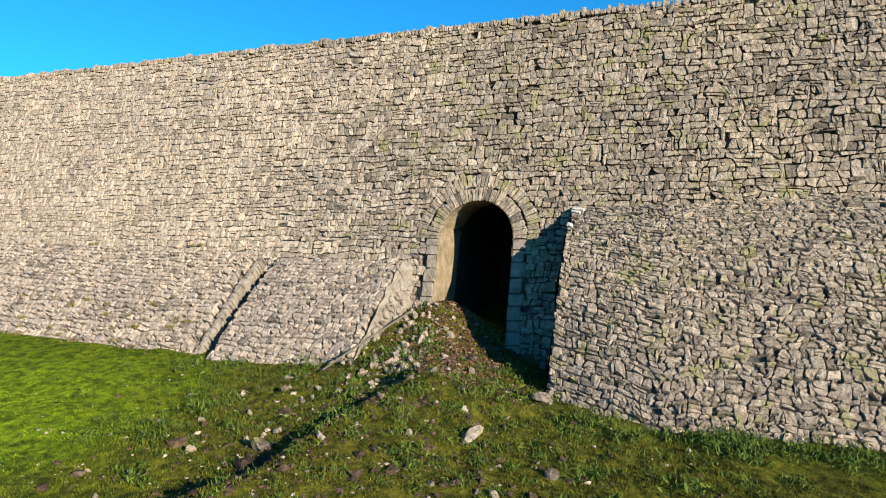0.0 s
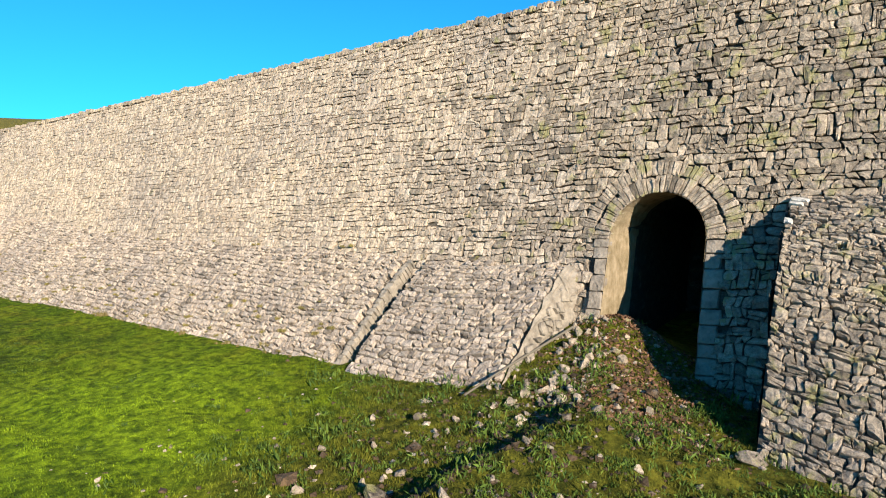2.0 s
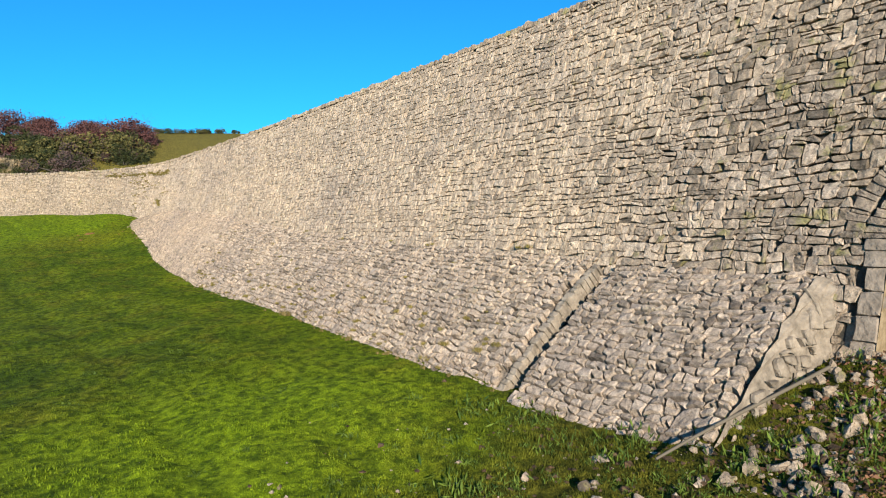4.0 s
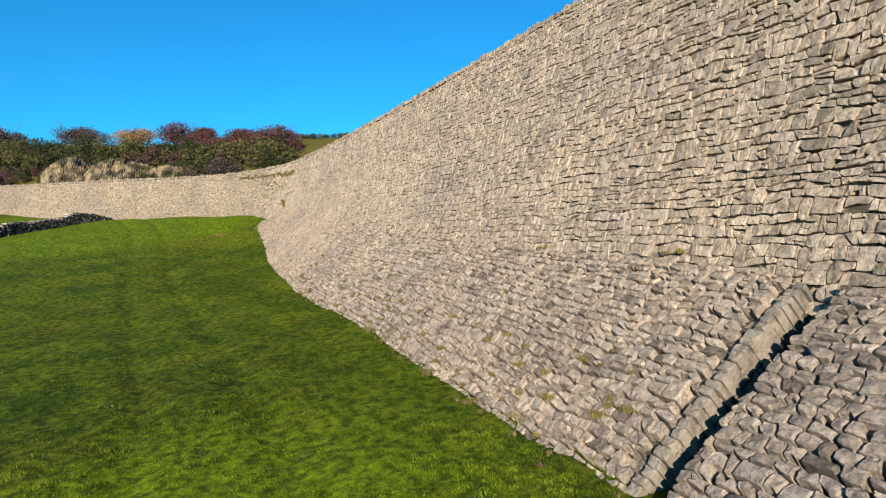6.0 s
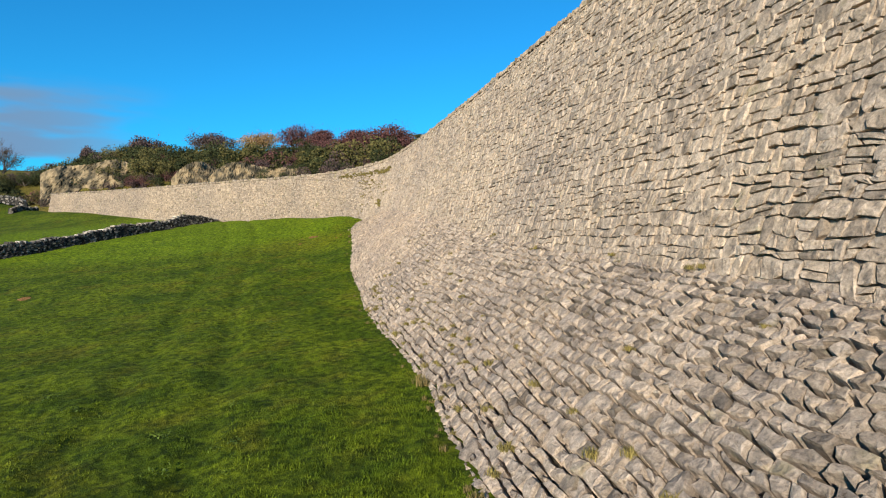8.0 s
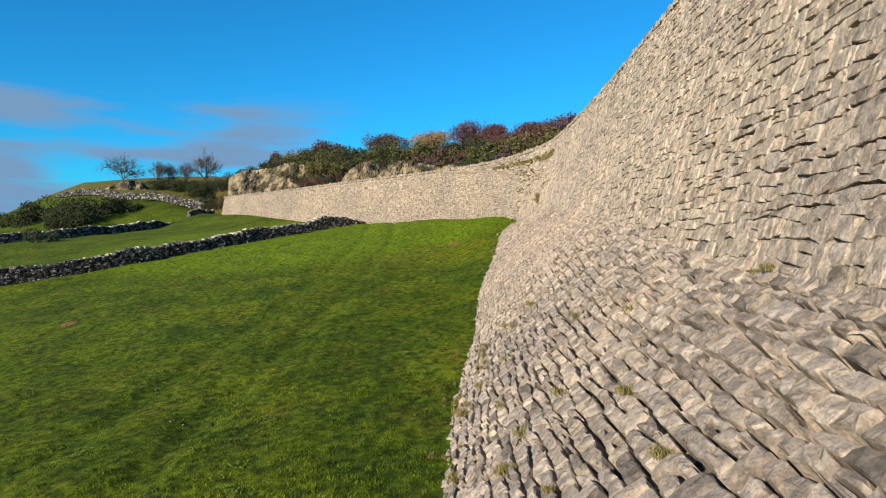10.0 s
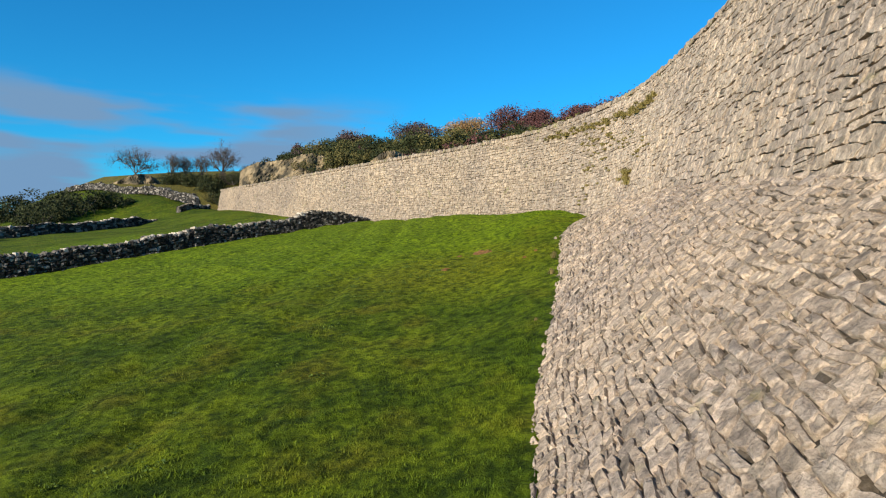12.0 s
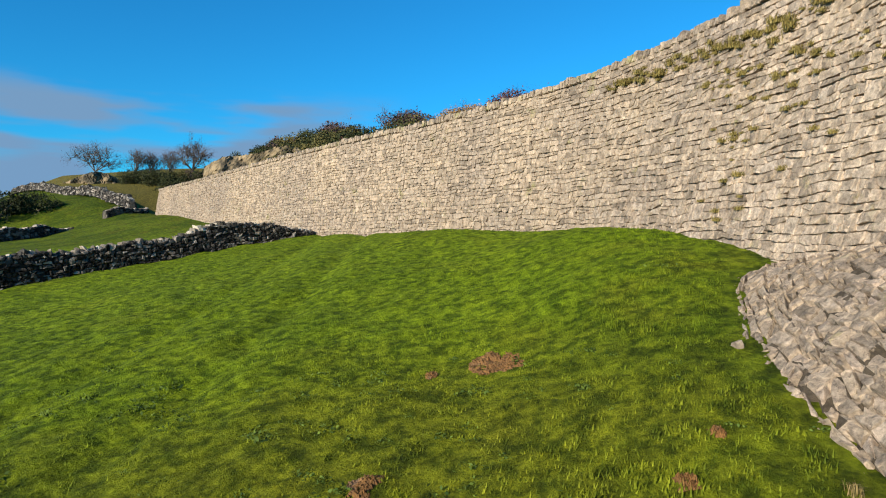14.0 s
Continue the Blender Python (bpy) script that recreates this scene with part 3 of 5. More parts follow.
def apron(name, label, kind, u0, u1, sink, bulge, width, height, seed, stretch, lift=0.0):
    surf = apron_surface(kind, sink, bulge)
    us = np.linspace(u0, u1, max(4, int(abs(u1 - u0) / (0.11 if lift else 0.4))))
    vs = np.linspace(-0.25, 1.0, 34 if lift else 9)
    worn = np.random.default_rng(seed + 100)
    verts, faces = [], []

    def slope(u):
        top, toe = kind(u)
        a, b = surf(u, np.zeros_like(u), np.zeros_like(u)), face(u, top)
        return np.linalg.norm(b - a, axis=-1)
    for u in us:
        L = float(slope(np.array(u)))
        for v in vs:
            verts.append(tuple(surf(np.array(u), np.array(v * L), np.array(min(worn.normal(-0.11 + 0.088 * float(sstep(23, 29, u)), 0.015 + 0.017 * float(sstep(23, 29, u))), -0.03 + 0.03 * float(sstep(23, 29, u))) if lift else -0.045))))
        top, _ = kind(np.array(u))
        for z in (float(top), -2.6):
            p = face(u, z, -0.4)
            verts.append((p[0], p[1], z))
    m = len(vs) + 2
    for i in range(len(us) - 1):
        for k in range(m):
            a, b = i * m + k, i * m + (k + 1) % m
            faces.append((a, b, b + m, a + m))
    faces += [tuple(range(m)), tuple(len(verts) - m + k for k in range(m))[::-1]]
    if u1 < u0:
        faces = [f[::-1] for f in faces]
    ob = mesh_object(name, verts, faces, POINTED if lift else BED)
    ob.data.materials.append(HOLLOW)
    if lift:
        for k, poly in enumerate(ob.data.polygons[:len(faces) - 2]):
            up = (k % m) / len(vs)
            lost = 0.75 - 0.35 * up - 0.30 * float(sstep(23, 29, -poly.center.x))
            poly.material_index = 1 if worn.random() < lost else 0
    tagged(ob, label, "wall apron", kind="structure")
    rng = np.random.default_rng(seed)
    lo, hi = min(u0, u1), max(u0, u1)
    L = float(slope(np.linspace(lo, hi, 30)).max())
    if hi > 30:                                 # squared blocks first, then smaller and wilder ones towards the bend
        q = np.concatenate([rubble(lo, 20, -0.3, L, width, height, rng, 0.3, 0.02), rubble(20.06, 29, -0.3, L, 0.190, 0.126, rng, 0.4, 0.025),
                            rubble(29.06, 35, -0.3, L, 0.155, 0.104, rng, 0.7, 0.035),
                            rubble(35.06, hi, -0.3, L, 0.150, 0.110, rng, 0.95, 0.05)])
    else:
        q = rubble(lo, hi, -0.3, L, width, height, rng, 0.3 if lo > 0 else 0.9, 0.02 if lo > 0 else 0.03)
    q[..., 0] = np.clip(q[..., 0], lo, hi)
    c = q.mean(1)
    q = q[(np.ptp(q[..., 0], axis=1) > 0.07) & (c[:, 1] < slope(c[:, 0]) + 0.02) & (c[:, 1] > -0.22) & (c[:, 0] < 45.8)]
    if hi > 30:
        q = q[(q[:, :, 0].min(1) > 5.48) & (q.mean(1)[:, 1] > -0.18)]
    c = q.mean(1)
    APRONS.append((ob, q, surf, rng, stretch))
    return ob


apron("apron_long", "long sloping apron of pitched grey limestone blocks with mossy joints", apron_a, 5.36, 46.4, 0.0, 0.10, 0.182, 0.138, 11, (9.5, 12.8), 1)
apron("apron_short", "short sloping apron of pitched limestone blocks beside the arch", apron_b, 1.60, 4.92, -0.12, 0.08, 0.192, 0.140, 12, (0.0, 6.0), 1)
apron("apron_arch", "sloping apron of rough limestone rubble on the arch's far side", apron_r, -2.2, -13.0, 0.0, 0.42, 0.124, 0.094, 13, (-3.3, -2.0))
# ---- the arched opening ----
def mortar_material(name, dark, pale):
    m, n, l, b = material(name, pale, 0.95)
    co = n.new("ShaderNodeNewGeometry")
    t = n.new("ShaderNodeTexNoise")
    t.inputs["Scale"].default_value, t.inputs["Detail"].default_value = 4.5, 9.0
    t.inputs["Roughness"].default_value = 0.65
    l.new(co.outputs["Position"], t.inputs["Vector"])
    r = n.new("ShaderNodeValToRGB")
    r.color_ramp.elements[0].position, r.color_ramp.elements[1].position = 0.3, 0.7
    r.color_ramp.elements[0].color, r.color_ramp.elements[1].color = (*dark, 1), (*pale, 1)
    l.new(t.outputs["Fac"], r.inputs["Fac"])
    l.new(r.outputs["Color"], b.inputs["Base Color"])
    f = n.new("ShaderNodeTexNoise")
    f.inputs["Scale"].default_value, f.inputs["Detail"].default_value = 22.0, 8.0
    l.new(co.outputs["Position"], f.inputs["Vector"])
    bump = n.new("ShaderNodeBump")
    bump.inputs["Strength"].default_value, bump.inputs["Distance"].default_value = 0.8, 0.03
    l.new(f.outputs["Fac"], bump.inputs["Height"])
    l.new(bump.outputs["Normal"], b.inputs["Normal"])
    return m


LIMED = mortar_material("lime_stained_stone", (0.10, 0.080, 0.060), (0.35, 0.288, 0.224))
# jamb render toned dark to carry the shade on the right-hand jamb
SHADE_RENDER = mortar_material("shade_toned_render", (0.11, 0.088, 0.068), (0.31, 0.252, 0.20))
LINING = mortar_material("tunnel_plaster", (0.13, 0.092, 0.042), (0.33, 0.25, 0.16))

# tunnel lining: jambs, barrel vault and end wall
outline = [(-ARCH_R, -1.9), (-ARCH_R, -0.6), (-ARCH_R, 0.3), (-ARCH_R, SPRING)]
outline += [(-ARCH_R * math.cos(a), SPRING + ARCH_R * math.sin(a)) for a in np.linspace(0, math.pi, 25)[1:-1]]
outline += [(ARCH_R, SPRING), (ARCH_R, 0.3), (ARCH_R, -0.6), (ARCH_R, -1.9)]
verts, faces = [], []
runs = (0.0, 0.5, 1.1, 1.6, 3.0, 6.2)
inward = -outward(np.array(ARCH_U))
rng = np.random.default_rng(21)
for k, run in enumerate(runs):
    for du, z in outline:
        p = face(ARCH_U + du, z, 0.015)
        j = rng.normal(0, 0.012, 3) if 0 < k < 5 else np.zeros(3)
        verts.append((p[0] + inward[0] * run + j[0], p[1] + inward[1] * run + j[1], z + j[2]))
m = len(outline)
for i in range(len(runs) - 1):
    for k in range(m - 1):
        faces.append((i * m + k, i * m + k + 1, (i + 1) * m + k + 1, (i + 1) * m + k))
faces.append(tuple((len(runs) - 1) * m + k for k in range(m)))
# near-black stone beyond the reveal: the tunnel's shade put into the colour
TUNNEL_SHADE = stone_material("tunnel_shade", False, (0.02, 0.018, 0.015), (0.06, 0.055, 0.045), 0.3)
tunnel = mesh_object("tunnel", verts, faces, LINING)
tunnel.data.materials.append(TUNNEL_SHADE)
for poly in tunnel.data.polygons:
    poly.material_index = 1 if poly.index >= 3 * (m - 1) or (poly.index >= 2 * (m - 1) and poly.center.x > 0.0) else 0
tagged(tunnel, "dark vaulted tunnel with patchy lime mortar inside the arch", "tunnel", kind="structure")

arch = tagged(new("stone_arch"), "round arch of radiating limestone voussoirs in two rings", "arch", kind="structure")


def ring_quads(r0, r1, count, rng):
    cuts = np.linspace(0, math.pi, count + 1) + np.concatenate([[0], rng.normal(0, 0.018, count - 1), [0]])
    out = []
    for a, b in zip(cuts[:-1], cuts[1:]):
        ra = r1 + rng.uniform(-0.05, 0.05)
        out.append([(ARCH_U + r * math.cos(t), SPRING + r * math.sin(t)) for r, t in ((r0, a), (r0, b), (ra, b), (ra, a))])
    return np.array(out)


rng = np.random.default_rng(22)
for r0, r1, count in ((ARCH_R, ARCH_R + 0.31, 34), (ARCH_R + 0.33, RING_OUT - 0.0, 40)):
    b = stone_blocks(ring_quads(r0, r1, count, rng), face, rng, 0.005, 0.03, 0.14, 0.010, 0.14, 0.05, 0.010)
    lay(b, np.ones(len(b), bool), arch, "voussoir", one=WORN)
quoins = []
for side in (-1, 1):
    z = -1.5
    while z < SPRING - 0.02:
        h = min(float(rng.uniform(0.16, 0.34)), SPRING - z)
        w = ARCH_R + rng.uniform(0.24, 0.34)
        a, c = sorted((ARCH_U + side * ARCH_R, ARCH_U + side * w))
        quoins.append([(a, z), (c, z), (c, z + h), (a, z + h)])
        z += h
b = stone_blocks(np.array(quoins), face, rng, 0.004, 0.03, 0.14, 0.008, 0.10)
lay(b, np.ones(len(b), bool), arch, "jamb_stone", one=SHADE_RENDER)


# ---- mortared end faces of the aprons ----
def apron_end(owner, kind, u, sink, bulge, way, seed, mat, lip, turn=0.0):
    surf = apron_surface(kind, sink, bulge)
    r = np.random.default_rng(seed)
    top, _ = kind(np.array(u))
    a, bpt = surf(np.array(u), np.array(0.0), np.array(0.0)), face(u, float(top))
    L = float(np.linalg.norm(bpt - a))
    verts, faces = [], []
    n, m = 15, 9
    for i in range(n):
        p = surf(np.array(u), np.array(L * (-0.2 + 1.2 * i / (n - 1))), np.array(lip))
        q0 = face(u - turn, max(float(p[2]) - 0.2, -2.2), -0.15)
        for j in range(m):
            t = j / (m - 1)
            k = p * (1 - t) + np.array((q0[0], q0[1], p[2] - (0.1 if turn else 0.6) * t)) * t
            verts.append((k[0] + way * (0.03 + r.normal(0, 0.022)), k[1], k[2] + (0 if j else r.normal(0, 0.02))))
    for i in range(n - 1):
        for j in range(m - 1):
            f = (i * m + j, i * m + j + 1, (i + 1) * m + j + 1, (i + 1) * m + j)
            faces.append(f if way > 0 else f[::-1])
    mesh_object("end_face", verts, faces, mat, owner)["label"] = "mortared rubble end of the apron"


# slot face takes the dark joint material, so its shade is coloured in
apron_end(APRONS[0][0], apron_a, 5.38, 0.0, 0.10, 1, 1, HOLLOW, -0.24)
apron_end(APRONS[1][0], apron_b, 1.60, -0.12, 0.08, 1, 2, LIMED, 0.01, 0.28)

# rubble showing through the short apron's mortared end
rng = np.random.default_rng(26)
surf = apron_surface(apron_b, -0.12, 0.08)
line = np.array([surf(np.array(1.60), np.array(v), np.array(0.0)) for v in np.linspace(-0.3, 3.6, 30)])


def end_surface(y, z, depth):
    y0 = np.interp(z, line[:, 2], line[:, 1])
    y1 = face(np.full(np.shape(z), 1.32), z)[..., 1]
    x = -1.60 + 0.035 + 0.28 * np.clip((y - y0) / np.maximum(y1 - y0, 0.2), 0, 1)
    return np.stack([x + np.asarray(depth), y - 0.2 * np.asarray(depth), z], -1)


q = rubble(-2.0, 0.2, -1.3, 0.4, 0.17, 0.13, rng, 0.9)
c = q.mean(1)
q = q[(q[..., 0].min(1) > np.interp(c[:, 1], line[:, 2], line[:, 1]) + 0.07) & (q[..., 0].max(1) < face(np.full(len(c), 1.32), c[:, 1])[:, 1]) & (rng.random(len(q)) < 0.55)]
b = stone_blocks(q, end_surface, rng, 0.012, -0.004, 0.06, 0.012, 0.3, 0.06, 0.008)
lay(b, np.ones(len(b), bool), APRONS[1][0], "end_stone", one=LIMED)
# end turned from the sun wears the dark core material as painted shade
apron_end(APRONS[2][0], apron_r, -2.2, 0.0, 0.42, -1, 3, BED, -0.05)

# lime-stained edge stones along the long apron's open end
surf = apron_surface(apron_a, 0.0, 0.10)
rng = np.random.default_rng(24)
cells, v = [], -0.1
while v < 3.15:
    h, w = float(rng.uniform(0.10, 0.15)), float(rng.uniform(0.10, 0.18))
    cells.append([(5.345 + rng.normal(0, 0.015), v), (5.36 + w, v), (5.36 + w, v + h), (5.345 + rng.normal(0, 0.015), v + h)])
    v += h
b = stone_blocks(np.array(cells), surf, rng, 0.003, 0.012, 0.34, 0.008, 0.24, 0.10, 0.008, 0.18, 0.008)
lay(b, np.ones(len(b), bool), APRONS[0][0], "edge_stone", one=LIMED)

# limewashed corner stones at the head of the far apron
surf = apron_surface(apron_r, 0.0, 0.42)
head = float(np.linalg.norm(face(-2.2, 1.86) - surf(np.array(-2.2), np.array(0.0), np.array(0.0))))
rng = np.random.default_rng(23)
cells = [[(-2.46, head - 0.16), (-2.17, head - 0.16), (-2.17, head), (-2.46, head)], [(-2.40, head - 0.30), (-2.17, head - 0.30), (-2.17, head - 0.17), (-2.40, head - 0.17)],
         [(-2.30, head - 0.95), (-2.17, head - 0.95), (-2.17, head - 0.80), (-2.30, head - 0.80)]]
b = stone_blocks(np.array(cells), surf, rng, 0.004, 0.06, 0.14, 0.01, 0.2)
lay(b, np.ones(3, bool), APRONS[2][0], "limewashed_stone", one=mortar_material("limewash", (0.34, 0.30, 0.25), (0.64, 0.58, 0.50)))

# ---- coping along the wall's crest ----
rng = np.random.default_rng(31)
cells, u = [], -13.0
while u < U_END:
    w = float(rng.uniform(0.06, 0.17))
    h = float(rng.uniform(0.0, 0.06)) if rng.random() < 0.85 else float(rng.uniform(0.06, 0.11))
    z = float(wall_top(u))
    cells.append([(u, z - 0.14), (u + w, z - 0.14), (u + w, z + h), (u, z + h)])
    u += w + 0.01
b = stone_blocks(np.array(cells), face, rng, 0.008, 0.04, 0.45, 0.03, 0.3)
c = np.array(cells)[:, 0, 0]
lay(b, (c > -3) & (c < 26), wall, "coping_stone", "coping", WORN, WORNS)


# ---- field walls of dry stone ----
def part(name, verts, faces, mat, parent, label=""):
    ob = mesh_object(name, verts, faces, mat, parent)
    if label:
        ob["label"] = label
    return ob


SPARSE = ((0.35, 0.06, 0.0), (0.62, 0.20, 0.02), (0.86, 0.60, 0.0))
# face stones coloured almost black to paint in their shaded side
FIELD_SHADED_ONE = stone_material("field_shaded_single", True, (0.008, 0.008, 0.008), (0.34, 0.31, 0.28), 0.05, SPARSE)
FIELD_SHADED_MANY = stone_material("field_shaded_many", False, (0.008, 0.008, 0.008), (0.34, 0.31, 0.28), 0.05, SPARSE)


# paler copy for the coping, with sunlight put into its colour
FIELD_TOP_LIT = stone_material("field_coping_lit", False, (0.03, 0.027, 0.024), (0.60, 0.54, 0.46), 0.2, SPARSE)


def field_wall(points, height, size, seed, label, singles):
    """A free-standing dry-stone wall: rubble core, two faces of stones and upright coping."""
    line = spline(np.array(points, float), 12)
    arc = np.concatenate([[0], np.cumsum(np.linalg.norm(np.diff(line, axis=0), axis=1))])
    r = np.random.default_rng(seed)

    def at(u):
        p = np.stack([np.interp(u, arc, line[:, 0]), np.interp(u, arc, line[:, 1])], -1)
        d = np.stack([np.interp(u + 0.3, arc, line[:, 0]), np.interp(u + 0.3, arc, line[:, 1])], -1) - \
            np.stack([np.interp(u - 0.3, arc, line[:, 0]), np.interp(u - 0.3, arc, line[:, 1])], -1)
        d /= np.maximum(np.linalg.norm(d, axis=-1, keepdims=True), 1e-6)
        return p, np.stack([-d[..., 1], d[..., 0]], -1)

    def crest(u):
        return height * (1 + 0.10 * np.sin(u * 0.9 + seed) + 0.07 * np.sin(u * 2.3)) * (0.3 + 0.7 * sstep(0, 2.6, arc[-1] - u))

    def side(sign):
        def surf(u, v, depth):
            p, o = at(u)
            g = ground(p[..., 0], p[..., 1]) - 0.08
            q = p + o * (sign * (0.34 - 0.16 * v + depth))[..., None]
            return np.concatenate([q, (g + v)[..., None]], -1)
        return surf
    n = max(6, int(arc[-1] / 0.8))
    verts, faces = [], []
    for u in np.linspace(0, arc[-1], n):
        h = float(crest(u))
        for sign, v in ((1, 0.0), (1, h), (-1, h), (-1, 0.0)):
            verts.append(tuple(side(sign)(np.array(u), np.array(v), np.array(-0.08))))
    for i in range(n - 1):
        for k in range(4):
            a, b = 4 * i + k, 4 * i + (k + 1) % 4
            faces.append((a, b, b + 4, a + 4))
    faces += [(0, 1, 2, 3), (4 * n - 1, 4 * n - 2, 4 * n - 3, 4 * n - 4)]
    ob = tagged(mesh_object("field_wall", verts, faces, BED), label, "field wall")
    for sign in (1, -1):
        q = rubble(0, arc[-1], 0, height * 1.2, size * 1.5, size, r, 0.9)
        q[..., 0] = np.clip(q[..., 0], 0, arc[-1])
        c = q.mean(1)
        q = q[(c[:, 1] < crest(c[:, 0]) + 0.03) & (np.ptp(q[:, :, 0], axis=1) > 0.05)]
        b = stone_blocks(q, side(sign), r, 0.012, 0.05, 0.10, 0.05, 0.3)
        c = q.mean(1)
        lay(b, (c[:, 0] > singles[0]) & (c[:, 0] < singles[1]) & (sign < 0), ob, one=FIELD_SHADED_ONE, many=FIELD_SHADED_MANY)
    u = 0.0
    tv, tf = [], []
    while u < arc[-1]:
        w, h = float(r.uniform(0.05, 0.14)), float(r.uniform(0.03, 0.15))
        p, o = at(np.array(u + w / 2))
        d = np.array((o[1], -o[0]))
        g = float(ground(p[0], p[1])) + float(crest(u)) - 0.10
        tip = r.normal(0, 0.06)
        k = len(tv)
        for z, s in ((g, 1.0), (g + h, r.uniform(0.5, 0.9))):
            for a, c in ((-1, -1), (1, -1), (1, 1), (-1, 1)):
                q = p + d * (a * w / 2 * s + (tip if z > g else 0)) + o * c * 0.22 * s
                tv.append((q[0], q[1], z + r.normal(0, 0.02)))
        tf += [tuple(k + i for i in f) for f in ((4, 5, 6, 7), (0, 1, 5, 4), (1, 2, 6, 5), (2, 3, 7, 6), (3, 0, 4, 7))]
        u += w
    tagged(part("coping", tv, tf, FIELD_TOP_LIT, ob, "upright weathered coping stones coloured pale as if sunlit"), kind="stuff")
    return ob


field_wall([(-38, -27), (-44.5, -20.8), (-49.5, -17.4), (-54.5, -14.3), (-58.5, -11.4), (-61.0, -9.4)], 0.74, 0.088, 41,
           "tumbledown dry-stone field wall running to the great wall, faces coloured dark as shade", (9.5, 13.5))
field_wall([(-60, -42), (-66, -38), (-70, -35.8), (-75, -34.4), (-80, -33.4)], 0.8, 0.15, 42, "low broken dry-stone field wall across the far pasture", (-2, -1))
field_wall([(-83.2, -33.0), (-86.5, -31.6)], 0.8, 0.16, 43, "short tumbled dry-stone wall end by the bend", (-2, -1))
field_wall([(-86.2, -32.6), (-91, -38), (-97, -44.5), (-105, -54), (-114.5, -64.5), (-124, -76)], 0.8, 0.2, 44, "pale dry-stone wall climbing the hillside beyond the bend", (-2, -1))


# ---- plants ----
def leaf_material(name, dark, pale, rough=0.8):
    m, n, l, b = material(name, dark, rough)
    g = n.new("ShaderNodeNewGeometry")
    r = n.new("ShaderNodeValToRGB")
    r.color_ramp.elements[0].color, r.color_ramp.elements[1].color = (*dark, 1), (*pale, 1)
    l.new(g.outputs["Random Per Island"], r.inputs["Fac"])
    l.new(r.outputs["Color"], b.inputs["Base Color"])
    b.inputs["Specular IOR Level"].default_value = 0.25
    return m


def blade_material():
    m, n, l, b = material("grass_blade", (0.1, 0.13, 0.01), 0.8)
    g = n.new("ShaderNodeNewGeometry")
    colour = meadow_colour(n, l, g.outputs["Position"], (0.066, 0.106, 0.005), (0.140, 0.180, 0.009), (0.142, 0.132, 0.014))
    r = n.new("ShaderNodeValToRGB")
    r.color_ramp.elements[0].color, r.color_ramp.elements[1].color = (0.55, 0.60, 0.45, 1), (1.05, 1.02, 1.0, 1)
    l.new(g.outputs["Random Per Island"], r.inputs["Fac"])
    mul = n.new("ShaderNodeMix")
    mul.data_type, mul.blend_type = "RGBA", "MULTIPLY"
    mul.inputs["Factor"].default_value = 1.0
    l.new(colour, mul.inputs["A"])
    l.new(r.outputs["Color"], mul.inputs["B"])
    l.new(mul.outputs["Result"], b.inputs["Base Color"])
    b.inputs["Specular IOR Level"].default_value = 0.15
    return m


BLADE = blade_material()
DRY = leaf_material("dry_grass", (0.09, 0.075, 0.02), (0.26, 0.19, 0.075))
MOSS = leaf_material("wall_weed", (0.13, 0.106, 0.030), (0.30, 0.235, 0.075))
GORSE = leaf_material("gorse", (0.012, 0.018, 0.006), (0.052, 0.058, 0.016))
GORSE_OLIVE = leaf_material("olive_scrub", (0.045, 0.046, 0.014), (0.15, 0.125, 0.038))
RED = leaf_material("russet_twigs", (0.050, 0.022, 0.022), (0.145, 0.060, 0.054))
BROWN = leaf_material("brown_twigs", (0.044, 0.029, 0.029), (0.115, 0.074, 0.066))
TAN = leaf_material("tan_leaves", (0.17, 0.10, 0.04), (0.36, 0.22, 0.10))
BARK = leaf_material("bark", (0.05, 0.042, 0.036), (0.09, 0.075, 0.06))
NETTLE = leaf_material("weed_leaf", (0.02, 0.045, 0.006), (0.105, 0.15, 0.018))
LITTER = leaf_material("leaf_litter", (0.05, 0.026, 0.014), (0.20, 0.10, 0.055))
SOIL = stone_material("red_soil", False, (0.14, 0.068, 0.020), (0.30, 0.150, 0.050), 0.3)


def tube(path, radii, verts, faces, sides=5):
    """Adds a tapered limb along path."""
    k0 = len(verts)
    for i, (p, rad) in enumerate(zip(path, radii)):
        d = (path[min(i + 1, len(path) - 1)] - path[max(i - 1, 0)])
        a = Vector(d).orthogonal().normalized()
        b = Vector(d).cross(a).normalized()
        for s in range(sides):
            t = 2 * math.pi * s / sides
            verts.append(tuple(Vector(p) + (a * math.cos(t) + b * math.sin(t)) * rad))
    for i in range(len(path) - 1):
        for s in range(sides):
            t = (s + 1) % sides
            faces.append((k0 + i * sides + s, k0 + i * sides + t, k0 + (i + 1) * sides + t, k0 + (i + 1) * sides + s))


def flakes(points, size, r, verts, faces, flat=0.0, slim=1.0):
    """Adds one small irregular leaf or spray at each point."""
    for p in points:
        a = Vector(r.normal(0, 1, 3)).normalized()
        if flat:
            a.z *= 1 - flat
            a.normalize()
        b = a.cross(Vector(r.normal(0, 1, 3))).normalized()
        s, w = size * r.uniform(0.6, 1.5), r.uniform(0.35, 0.7) * slim
        k = len(verts)
        q = Vector(p)
        verts += [tuple(q - a * s), tuple(q + b * s * w), tuple(q + a * s), tuple(q - b * s * w * r.uniform(0.5, 1.2))]
        faces.append((k, k + 1, k + 2, k + 3))


